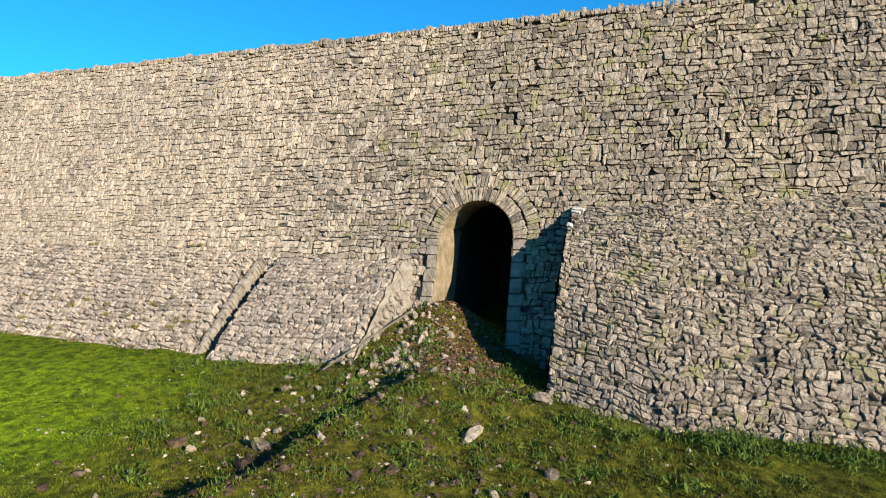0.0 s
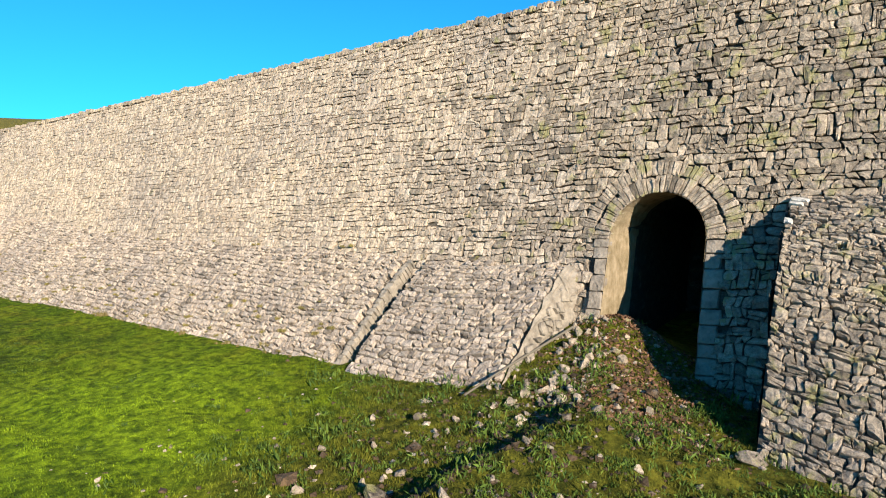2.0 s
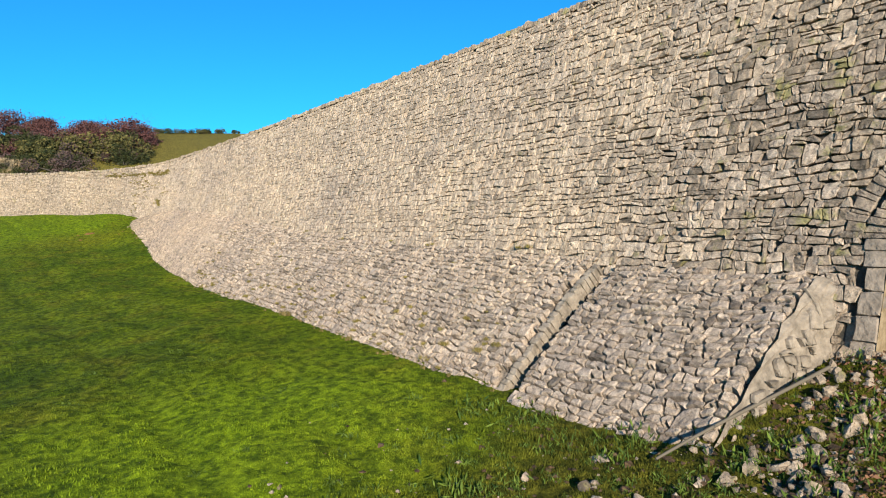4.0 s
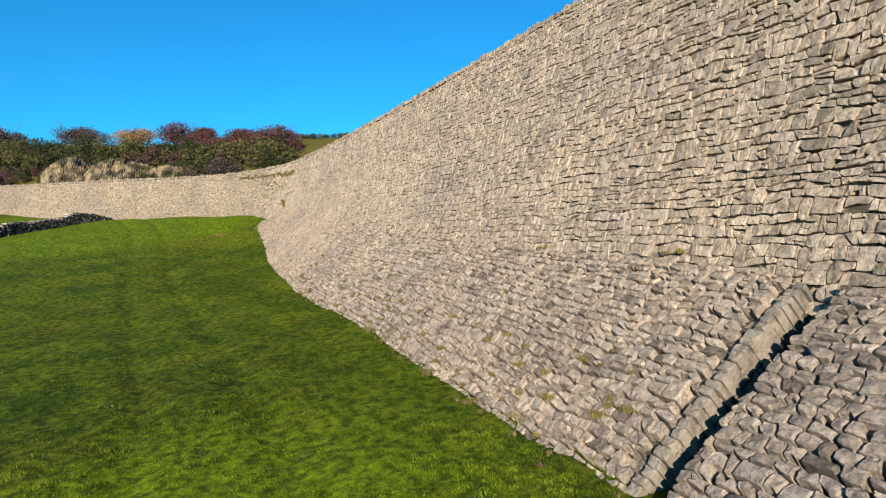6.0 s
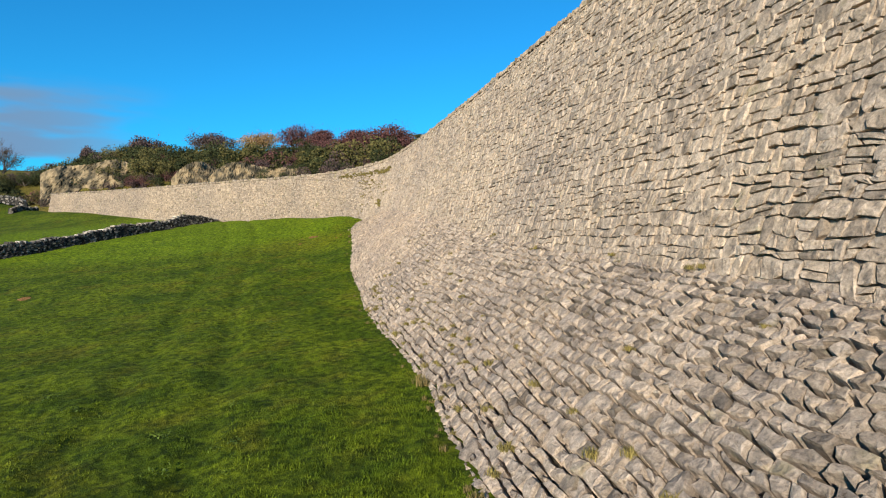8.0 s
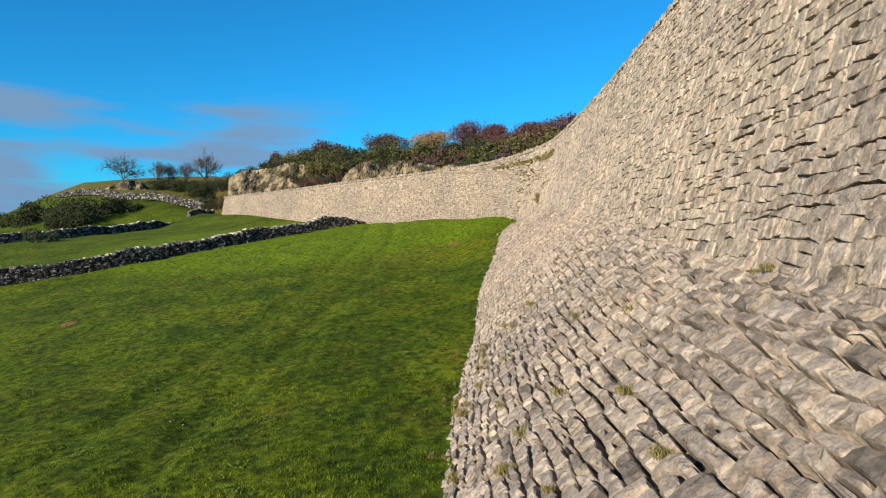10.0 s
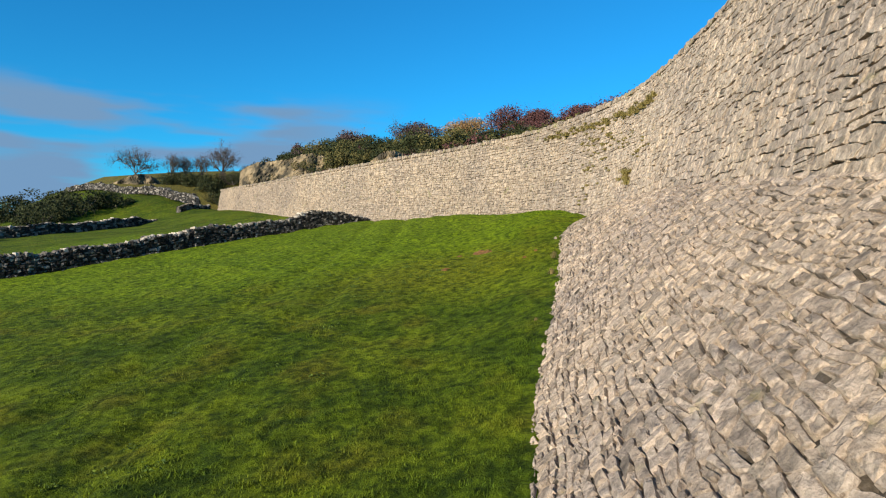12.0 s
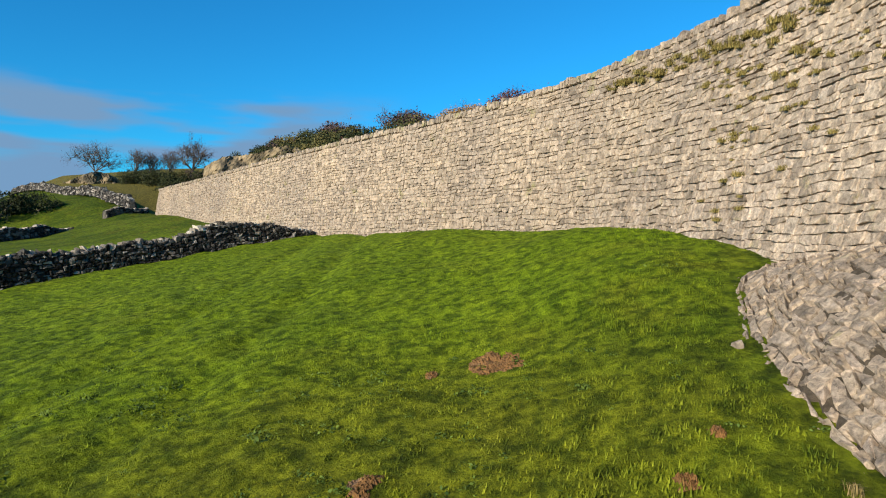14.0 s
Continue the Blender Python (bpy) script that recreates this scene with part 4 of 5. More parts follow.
def tree(x, y, top, width, twig, seed, label, leafy):
    """A wind-shaped hill tree: trunk with forking limbs, and a crown of fine twigs."""
    r = np.random.default_rng(seed)
    z0 = float(ground(x, y)) - 0.15
    h = max(top - z0, 2.2)
    tv, tf, tips = [], [], []

    def limb(p, d, length, rad, level):
        pts, rads = [Vector(p)], [rad]
        for i in range(3):
            d = (d + Vector(r.normal(0, 0.16, 3)) + Vector((0, 0, 0.05))).normalized()
            pts.append(pts[-1] + d * length / 3)
            rads.append(rad * (1 - 0.2 * (i + 1)))
        tube(pts, rads, tv, tf, 5 if level < 2 else 3)
        if level >= 2:
            tips.extend(pts[1:])
        if level < 4:
            for _ in range(3 if level else 5):
                s = Vector((r.normal(0, 0.75), r.normal(0, 0.75), r.uniform(0.05, 0.7)))
                start = pts[-1] if r.random() < 0.6 else pts[-2]
                limb(start, (d * 0.7 + s).normalized(), length * r.uniform(0.58, 0.8), rads[-1] * 0.65, level + 1)
    if leafy:
        limb((0, 0, 0), Vector((0.05, 0.08, 1)).normalized(), h * 0.16, 0.012 * h + 0.02, 0)
        pts = np.array([tuple(v) for v in tips])
        reach = max(np.percentile(np.abs(pts[:, :2]), 90), 0.1)
        k = np.array((width / 2 / reach, width / 2 / reach, h * 0.97 / np.percentile(pts[:, 2], 97)))
        tv = [tuple(np.array(v) * k) for v in tv]
        pts = pts * k
    else:                                      # limbs that fan out from a short trunk into a domed crown
        def dome(k):
            an, lift = r.uniform(0, 6.28), r.uniform(-0.05, 1.0)
            out = math.sqrt(max(1 - lift * lift, 0))
            return Vector((math.cos(an) * out * width / 2 * k, math.sin(an) * out * width / 2 * k, h * 0.26 + h * 0.74 * lift * k))

        def bough(a, b, r0, r1):
            mid = a.lerp(b, 0.5) + Vector((0, 0, 0.10 * (b - a).length)) + Vector(r.normal(0, 0.06 * (b - a).length, 3))
            tube([a, mid, b], [r0, (r0 + r1) / 2, r1], tv, tf, 4)
            return mid
        fork = Vector((0.02 * h, 0, h * 0.18))
        tube([Vector((0, 0, 0)), Vector((0.01 * h, 0, h * 0.09)), fork], [0.034 * h, 0.026 * h, 0.022 * h], tv, tf, 6)
        for _ in range(11):
            limb_end = dome(r.uniform(0.50, 0.75))
            mid = bough(fork, limb_end, 0.013 * h, 0.006 * h)
            for _ in range(7):
                fine_end = limb_end.lerp(dome(0.95), r.uniform(0.3, 0.6))
                start = limb_end if r.random() < 0.6 else mid
                bough(start, fine_end, 0.0055 * h, 0.003 * h)
                for _ in range(6):
                    twig_end = fine_end + (fine_end - fork).normalized() * 0.10 * h + Vector(r.normal(0, 0.06 * h, 3))
                    bough(fine_end, twig_end, 0.003 * h, 0.0015 * h)
                    tips.append(twig_end)
        pts = np.array([tuple(v) for v in tips])
    root = tagged(new("tree"), label, "tree", "hill trees")
    root.location = (x, y, z0)
    part("trunk", tv, tf, BARK, root)
    cv, cf = [], []
    n = 20 if leafy else 2600
    pick = pts[r.integers(0, len(pts), n)] + r.normal(0, (0.015 if leafy else 0.030) * h, (n, 3))
    if leafy:                                  # rounded clumps that close the crown down to the scrub
        for _ in range(14):
            an, far = r.uniform(0, 6.28), r.uniform(0.1, 0.62) ** 0.8
            mid = np.array((math.cos(an) * far * width / 2, math.sin(an) * far * width / 2, h * (0.76 - 0.5 * far * r.uniform(0.6, 1.6))))
            v = r.normal(0, 1, (480, 3))
            v /= np.linalg.norm(v, axis=1, keepdims=True)
            pick = np.vstack([pick, mid + v * np.array((width * 0.20, width * 0.20, h * 0.24)) * r.uniform(0.5, 1.15, (480, 1))])
    flakes(pick, 0.025 * h if leafy else 0.024 * h, r, cv, cf, 0, 1 if leafy else 0.14)
    part("crown", cv, cf, twig, root)
    return root


TREES = ((-132.8, -68.8, 18.6, 9.5, BROWN, 0, "bare spreading tree on the far hilltop"),
         (-133.8, -62.5, 17.0, 5.0, BROWN, 0, "small bare tree on the far hilltop"),
         (-135.7, -60.8, 17.3, 3.8, BROWN, 0, "small bare tree on the far hilltop"),
         (-136.0, -57.9, 17.2, 3.7, BROWN, 0, "small bare tree on the far hilltop"),
         (-135.6, -53.7, 19.4, 6.4, BROWN, 0, "bare tree with pinkish twigs on the ridge"),
         (-140.2, -40.6, 19.8, 3.4, BROWN, 1, "small wind-shaped thorn tree on the ridge"),
         (-139.7, -30.5, 22.5, 6.4, BROWN, 1, "dark wind-shaped hawthorn standing above the gorse"),
         (-130.9, -16.8, 21.9, 8.4, BROWN, 1, "broad purple-brown leafless tree above the quarry"),
         (-125.7, -7.9, 21.4, 7.0, TAN, 1, "tan autumn tree among the gorse"),
         (-119.9, -0.7, 22.0, 7.5, RED, 1, "russet autumn tree on the ridge"),
         (-117.8, 3.1, 21.0, 5.6, RED, 1, "russet autumn tree on the ridge"),
         (-110.4, 8.3, 20.1, 6.0, RED, 1, "russet autumn tree on the ridge"),
         (-104.8, 12.5, 20.2, 6.2, RED, 1, "dark red autumn tree above the wall"),
         (-108.2, 9.4, 18.9, 5.0, RED, 1, "low russet autumn tree on the ridge"),
         (-99.0, 12.0, 14.2, 4.2, RED, 1, "low russet bush-like tree on the slope"))
for i, (x, y, top, width, twig, leafy, label) in enumerate(TREES):
    tree(x, y, top, width * (1.3 if leafy else 1.0), twig, 100 + i, label, leafy)


def bush_model(seed, mat):
    r = np.random.default_rng(seed)
    root = new("gorse_bush")
    lobes = [(r.normal(0, 0.42), r.normal(0, 0.42), r.uniform(0.25, 0.72), r.uniform(0.28, 0.5)) for _ in range(7)]
    pts = []
    for lx, ly, lz, lr in lobes:
        v = r.normal(0, 1, (330, 3))
        v /= np.linalg.norm(v, axis=1, keepdims=True)
        pts.append(np.array((lx, ly, lz)) + v * lr * r.uniform(0.72, 1.1, (330, 1)))
    pts = np.vstack(pts)
    pts = pts[pts[:, 2] > -0.15]
    v, f = [], []
    flakes(pts, 0.042, r, v, f)
    part("foliage", v, f, mat, root)
    v, f = [], []
    for lx, ly, lz, lr in lobes:
        tube([Vector((0, 0, -0.15)), Vector((lx * 0.5, ly * 0.5, lz * 0.5)), Vector((lx, ly, lz))], [0.05, 0.035, 0.015], v, f, 4)
    part("stem", v, f, BARK, root)
    return root


QUARRY = ((-121.5, -61.0, 11.0, 11.9, 9.0), (-111.3, -28.6, 21.0, 13.6, 9.0), (-101.0, -15.0, 9.0, 12.6, 9.0),
          (-97.6, -8.8, 11.0, 12.5, 9.0), (-94.8, -3.4, 8.0, 11.9, 10.0))
GORSE_SPOTS = ((-92.3, -61.5, 2.6), (-88.2, -55.9, 2.4), (-90.3, -55.5, 2.8), (-91.5, -53.0, 3.0), (-85.4, -49.5, 2.2), (-80.0, -44.7, 2.2), (-83.8, -46.0, 2.6), (-85.2, -45.8, 2.5), (-87.9, -46.4, 2.6),
               (-88.7, -45.6, 2.4), (-89.5, -44.7, 2.2), (-90.8, -44.3, 1.8), (-93.5, -58.0, 3.0), (-89.5, -50.5, 2.8), (-62.9, -35.9, 1.3), (-82.0, -46.5, 2.4),
               (-124.0, -57.7, 2.2), (-125.0, -55.9, 2.4), (-124.2, -53.1, 2.5), (-123.3, -50.5, 2.4), (-122.0, -48.8, 2.4), (-126.0, -58.8, 2.0), (-123.6, -52.0, 2.3), (-124.6, -54.5, 2.4))
MODELS = [bush_model(50 + i, m) for i, m in enumerate((GORSE, GORSE, GORSE_OLIVE, GORSE, GORSE_OLIVE, BROWN, RED))]
rng = np.random.default_rng(61)
spots = []
for ridge in range(190):                       # scrub over the hillside above the far wall
    t = rng.uniform(0, 1)
    x, y = (-139.5 + 42 * t ** 0.9), (-47 + 60 * t)
    back = 24 * rng.random() ** 1.2 - 3
    x, y = x + back * 0.75, y - back * 0.45
    d, a = math.hypot(x + 10, y + 2), math.atan2(y + 2, -x - 10)
    if any(abs(a - math.atan2(qy + 2, -qx - 10)) * d < w * 0.5 + 0.6 and d < math.hypot(qx + 10, qy + 2) + 1.5 for qx, qy, w, _, _ in QUARRY):
        continue
    spots.append((x, y, rng.uniform(2.2, 3.6) * (1.25 if back < 3 else 0.8) * (0.78 + 0.3 * t), 0.9 + t))
for _ in range(70):                            # gorse along the lip of the quarry
    t, k = rng.uniform(0, 1), rng.uniform(4.2, 10.0)
    spots.append((-118 + 25 * t - 0.849 * k, -41 + 41 * t + 0.528 * k, rng.uniform(2.0, 3.2), 1.0))
for _ in range(26):                            # russet thicket between the ridge trees
    t = rng.uniform(0, 1)
    spots.append((-120 + 16 * t + rng.normal(0, 0.8), -2 + 16 * t + rng.normal(0, 0.8), rng.uniform(2.0, 3.2), 2.0))
for _ in range(22):                            # low gorse along the skyline behind the wall
    t = rng.uniform(0, 1)
    spots.append((-117 + 8 * t + rng.normal(0, 0.7), 18 + 13 * t, rng.uniform(0.6, 1.1), 1.0))
for _ in range(14):
    spots.append((rng.uniform(-111, -103), rng.uniform(0, 9), rng.uniform(0.7, 1.5), 1.0))
spots += [(-95.5, 10.1, 1.9, 2.0), (-96.8, 9.0, 1.3, 2.0)]
for _ in range(26):                            # brown thicket below the long quarry face
    k = rng.uniform(-9, 10)
    spots.append((-109.5 + 0.15 * k + rng.normal(0, 0.8), -29 + k, rng.uniform(0.9, 1.6), 2.0))
for _ in range(34):                            # gorse spilling over the rock faces
    t, k = rng.uniform(0, 1), rng.uniform(-0.6, 3.0)
    spots.append((-118 + 25 * t - 0.849 * k, -41 + 41 * t + 0.528 * k, rng.uniform(0.8, 1.7), 1.0))
hill_count = len(spots)
for x, y, s in GORSE_SPOTS:
    spots.append((x, y, s, 0.9))
for i, (x, y, s, tall) in enumerate(spots):
    far_side = i < hill_count
    mdl = MODELS[(0, 1, 3, 0, 2, 1, 4)[i % 7]] if far_side and rng.random() < (0.9 if tall < 1.5 else 0.1 if tall == 2.0 else 0.82) else MODELS[(5, 6)[i % 2]] if far_side else MODELS[(0, 1, 3)[i % 3]]
    m = Matrix.Translation((x, y, float(ground(x, y)) - 0.12 * s)) @ Matrix.Rotation(rng.uniform(0, 6.28), 4, "Z") @ Matrix.Diagonal((s, s, s * 0.9, 1))
    b = copy_thing(mdl, m)
    olive = mdl in (MODELS[2], MODELS[4])
    bare = mdl in (MODELS[5], MODELS[6])
    tagged(b, "leafless russet thicket on the hillside" if bare else "straggling olive-brown scrub on the hillside" if olive else "dense dark green gorse bush on the hillside", "bush", "hillside gorse")
for mdl in MODELS:
    for ob in (*mdl.children_recursive, mdl):
        bpy.data.objects.remove(ob)


# ---- quarry faces below the ridge ----
def rock_material():
    m, n, l, b = material("quarry_rock", (0.35, 0.27, 0.16), 0.9)
    g = n.new("ShaderNodeNewGeometry")
    t = n.new("ShaderNodeTexNoise")
    t.inputs["Scale"].default_value, t.inputs["Detail"].default_value = 0.8, 8.0
    l.new(g.outputs["Position"], t.inputs["Vector"])
    r = n.new("ShaderNodeValToRGB")
    r.color_ramp.elements[0].position, r.color_ramp.elements[1].position = 0.40, 0.62
    r.color_ramp.elements[0].color, r.color_ramp.elements[1].color = (0.04, 0.032, 0.018, 1), (0.28, 0.205, 0.115, 1)
    l.new(t.outputs["Fac"], r.inputs["Fac"])
    l.new(r.outputs["Color"], b.inputs["Base Color"])
    return m


ROCK = rock_material()


def quarry_face(x, y, wide, top, low, seed):
    r = np.random.default_rng(seed)
    out = Vector((-35 - x, -5 - y, 0)).normalized()
    side = Vector((-out.y, out.x, 0))
    n, m = 96, 40
    v, f = [], []
    for i in range(n):
        for j in range(m):
            a, h = (i / (n - 1) - 0.5) * wide, j / (m - 1)
            d = 0.45 * float(waves(np.array(a), np.array(h * 6.0), 1.1, seed)) + 0.16 * float(waves(np.array(a), np.array(h * 9.0), 2.9, seed + 2)) + 0.6 * math.sin(a * 0.55 + seed) + 0.22 * math.sin(a * 1.7 + h * 3) + 0.10 * math.sin(a * 4.1 - h * 6 + seed) + 0.14 * math.sin(h * 15 + 0.5 * a) - 3.0 * h + 0.07 * r.normal() - 1.6 * (abs(a) / (wide / 2)) ** 3
            p = Vector((x, y, 0)) + side * a + out * d
            v.append((p.x, p.y, low - 3.0 + (top - low + 3.0) * h + 0.05 * r.normal() + 0.25 * h * math.sin(a * 0.8 + seed) - 2.2 * (abs(a) / (wide / 2)) ** 2))
    for i in range(n - 1):
        for j in range(m - 1):
            k = i * m + j
            f.append((k, k + m, k + m + 1, k + 1))
    ob = mesh_object("quarry_face", v, f, ROCK)
    tagged(ob, "weathered sandy quarry face among the gorse", "rock face", kind="structure")


for i, (x, y, wide, top, low) in enumerate(QUARRY):
    quarry_face(x, y, wide, top, low, 70 + i)


# ---- rubble, litter and weeds on the mound before the arch ----
def boulder_mesh(seed):
    r = np.random.default_rng(seed)
    bm = bmesh.new()
    bmesh.ops.create_icosphere(bm, subdivisions=2, radius=0.5)
    cuts = [(Vector(r.normal(0, 1, 3)).normalized(), r.uniform(0.22, 0.42)) for _ in range(9)]
    for v in bm.verts:
        for nrm, d in cuts:
            e = v.co.dot(nrm) - d
            if e > 0:
                v.co -= nrm * e
        v.co += Vector(r.normal(0, 0.012, 3))
    me = bpy.data.meshes.new("rock")
    bm.to_mesh(me)
    bm.free()
    me.materials.append(WORN)
    return me


ROCKS = [boulder_mesh(80 + i) for i in range(8)]
rng = np.random.default_rng(81)
rock_spots = [(-1.39, -5.88, 0.34), (1.3, -4.84, 0.36), (2.5, -5.6, 0.20), (1.9, -6.2, 0.18), (2.0, -3.1, 0.36), (0.6, -7.0, 0.2), (-43.7, 0.1, 0.13)]
for i in range(190):
    if i < 110:
        x, y, s = rng.normal(-0.85, 0.42), rng.uniform(-3.0, 0.0), rng.uniform(0.05, 0.20)
        x += -0.10 * (y + 1)
    elif i < 155:
        x, y, s = rng.normal(-0.9, 0.9), rng.normal(-3.8, 0.8), rng.uniform(0.06, 0.18)
    else:
        x, y, s = rng.uniform(-5, 6), rng.uniform(-9, -3.5), rng.uniform(0.05, 0.14)
    rock_spots.append((x, y, s))
for i, (x, y, s) in enumerate(rock_spots):
    if x > 2.0 and y > -3.9:
        y -= 1.2
    ob = new("loose_stone", ROCKS[i % 8])
    ob.matrix_world = Matrix.Translation((x, y, float(ground(x, y)) + 0.12 * s)) @ Euler(rng.uniform(0, 6.28, 3)).to_matrix().to_4x4() @ \
        Matrix.Diagonal((s * 1.3, s, s * 0.75, 1))
    tagged(ob, "broken pale limestone lying on the turf" if y < -3 else "broken pale limestone in the rubble heap", "stone", "loose stones")

v, f = [], []
n = 4200
xy = np.stack([rng.normal(0.1, 0.62, n), rng.uniform(-3.6, 0.6, n)], -1)
xy[:, 0] -= 0.22 * (xy[:, 1] + 1.5)
flakes(np.column_stack([xy, ground(xy[:, 0], xy[:, 1]) + 0.022]), 0.032, rng, v, f, 0.3)
litter = mesh_object("leaf_litter", v, f, LITTER)
tagged(litter, "reddish brown dead leaves scattered over the rubble", "leaf litter", kind="stuff")

# crumbs of stone and earth over the heap and along the gully
def crumbs(n, xs, ys, size, mat, name, label):
    bv, bf = [], []
    base = np.array([(1, 0, 0), (-1, 0, 0), (0, 1, 0), (0, -1, 0), (0, 0, 1), (0, 0, -1)], float)
    tri = ((0, 2, 4), (2, 1, 4), (1, 3, 4), (3, 0, 4), (2, 0, 5), (1, 2, 5), (3, 1, 5), (0, 3, 5))
    for x, y in zip(xs, ys):
        k = len(bv)
        s = size * rng.lognormal(0, 0.5)
        turn = np.array(Euler(rng.uniform(0, 6.28, 3)).to_matrix())
        p = (base * rng.uniform(0.6, 1.3, (6, 3)) * s) @ turn
        p[:, 2] *= 0.6
        bv += (p + np.array((x, y, float(ground(x, y)) + 0.1 * s))).tolist()
        bf += [tuple(k + i for i in t) for t in tri]
    tagged(mesh_object(name, bv, bf, mat), label, name.replace("_", " "), kind="stuff")


n = 450
ys = rng.uniform(-3.4, 0.2, n)
crumbs(n, rng.normal(-0.35, 0.75, n) - 0.22 * (ys + 1.2), ys, 0.030, WORNS, "stone_crumbs", "small broken limestone scattered on the heap")
n = 2600
ys = rng.uniform(-8.5, -0.6, n)
EARTH = stone_material("dark_earth", False, (0.030, 0.020, 0.012), (0.10, 0.065, 0.038), 0.2)
crumbs(n, rng.normal(-0.2, 1.7, n) - 0.1 * (ys + 3), ys, 0.030, EARTH, "earth_clods", "brown clods of bare earth in rough grass")
n = 1600
ys = rng.uniform(-7.6, -2.6, n)
crumbs(n, -0.08 - 1.05 * (-2.6 - ys) / 4.6 + rng.normal(-0.16, 0.16, n), ys, 0.034, EARTH, "gully_earth", "dark crumbled earth along the worn gully")
n = 500
ys = rng.uniform(-9, -2.5, n)
crumbs(n, rng.normal(-0.5, 2.4, n), ys, 0.026, STONES, "stone_chips", "pale limestone chips lying in the grass")

# wooden pole leaning on the heap
v, f = [], []
ends = Vector((-1.18, -0.50, float(ground(-1.18, -0.50)) + 0.08)), Vector((-1.98, -2.95, float(ground(-1.98, -2.95)) + 0.04))
path = [ends[0].lerp(ends[1], t) + Vector((0.02 * math.sin(5 * t), 0, 0.03 * math.sin(3 * t))) for t in np.linspace(0, 1, 7)]
lift = max(float(ground(p.x, p.y)) + 0.05 - p.z for p in path)
path = [p + Vector((0, 0, lift * math.sin(math.pi * (0.15 + 0.75 * i / 6)))) for i, p in enumerate(path)]
tube(path, [0.024, 0.024, 0.023, 0.022, 0.021, 0.019, 0.016], v, f, 8)
pole = mesh_object("wooden_pole", v, f, leaf_material("weathered_pole", (0.12, 0.10, 0.075), (0.12, 0.10, 0.075)), smooth=True)
tagged(pole, "thin weathered wooden pole lying against the rubble heap", "pole")


def tuft_model(name, mat, count, high, spread, seed, droop=0.5):
    r = np.random.default_rng(seed)
    v, f = [], []
    for _ in range(count):
        a = r.uniform(0, 6.28)
        o = Vector((r.normal(0, spread * 0.4), r.normal(0, spread * 0.4), -0.02))
        d = Vector((math.cos(a), math.sin(a), 0))
        w = d.cross(Vector((0, 0, 1))) * r.uniform(0.006, 0.012)
        h = high * r.uniform(0.5, 1.2)
        b1, b2 = o + d * spread * 0.25 + Vector((0, 0, h * 0.6)), o + d * spread * r.uniform(0.4, 1.0) + Vector((0, 0, h * (1 - droop * r.uniform(0, 1))))
        k = len(v)
        v += [tuple(o - w), tuple(o + w), tuple(b1 + w * 0.8), tuple(b1 - w * 0.8), tuple(b2)]
        f += [(k, k + 1, k + 2, k + 3), (k + 3, k + 2, k + 4)]
    me = bpy.data.meshes.new(name)
    me.from_pydata(v, [], f)
    me.materials.append(mat)
    return me


def set_out(name, me, places, label, category, group):
    for x, y, z, s in places:
        ob = new(name, me)
        ob.matrix_world = Matrix.Translation((x, y, z)) @ Matrix.Rotation(rng.uniform(0, 6.28), 4, "Z") @ Matrix.Diagonal((s, s, s, 1))
        tagged(ob, label, category, group)


def on_ground(pairs, lo, hi):
    return [(x, y, float(ground(x, y)), rng.uniform(lo, hi)) for x, y in pairs]


pairs = [(rng.normal(-1.0, 0.6), rng.uniform(-3.2, -0.2)) for _ in range(12)] + [(rng.normal(1.5, 0.35), rng.uniform(-3.2, -0.6)) for _ in range(12)] + \
        [(rng.uniform(-4.5, 4.5), rng.uniform(-8, -3.6)) for _ in range(38)] + [(rng.uniform(-5, -2.4), rng.uniform(-3.1, -2.5)) for _ in range(8)]
v, f = [], []
for x, y, z, k in on_ground(pairs, 0.12, 0.40) + on_ground([(rng.normal(0.6, 2.6), rng.normal(-4.3, 1.7)) for _ in range(900)], 0.05, 0.17) + on_ground([(rng.normal(1.45, 0.12), rng.normal(-1.9, 0.2)) for _ in range(5)] + [(rng.uniform(2.3, 7.0), -3.9 + rng.normal(0, 0.18)) for _ in range(40)], 0.15, 0.32):
    n = 90 if k > 0.17 else 28
    p = np.column_stack([rng.normal(0, 0.45, n), rng.normal(0, 0.45, n), np.abs(rng.normal(0, 0.30, n))]) * k + np.array((x, y, z))
    flakes(p, 0.15 * k if n > 28 else 0.24 * k, rng, v, f, -1.5, 0.35)
tagged(mesh_object("weeds", v, f, NETTLE), "dark green nettle-like weeds in the grass by the arch", "weeds", kind="stuff")

v, f = [], []
for x, y, z, k in on_ground([(rng.normal(-43.0, 1.6), rng.normal(-3.6, 2.2)) for _ in range(130)] + [(rng.uniform(-41, -8), -3.6 - rng.exponential(2.6)) for _ in range(150)], 0.05, 0.15):
    n = 40
    p = np.column_stack([rng.normal(0, 0.6, n), rng.normal(0, 0.6, n), np.abs(rng.normal(0.05, 0.16, n))]) * k + np.array((x, y, z))
    flakes(p, 0.16 * k, rng, v, f, 0.4, 0.9)
tagged(mesh_object("meadow_weeds", v, f, NETTLE), "small dark broad-leaved weeds scattered through the meadow turf", "weeds", kind="stuff")

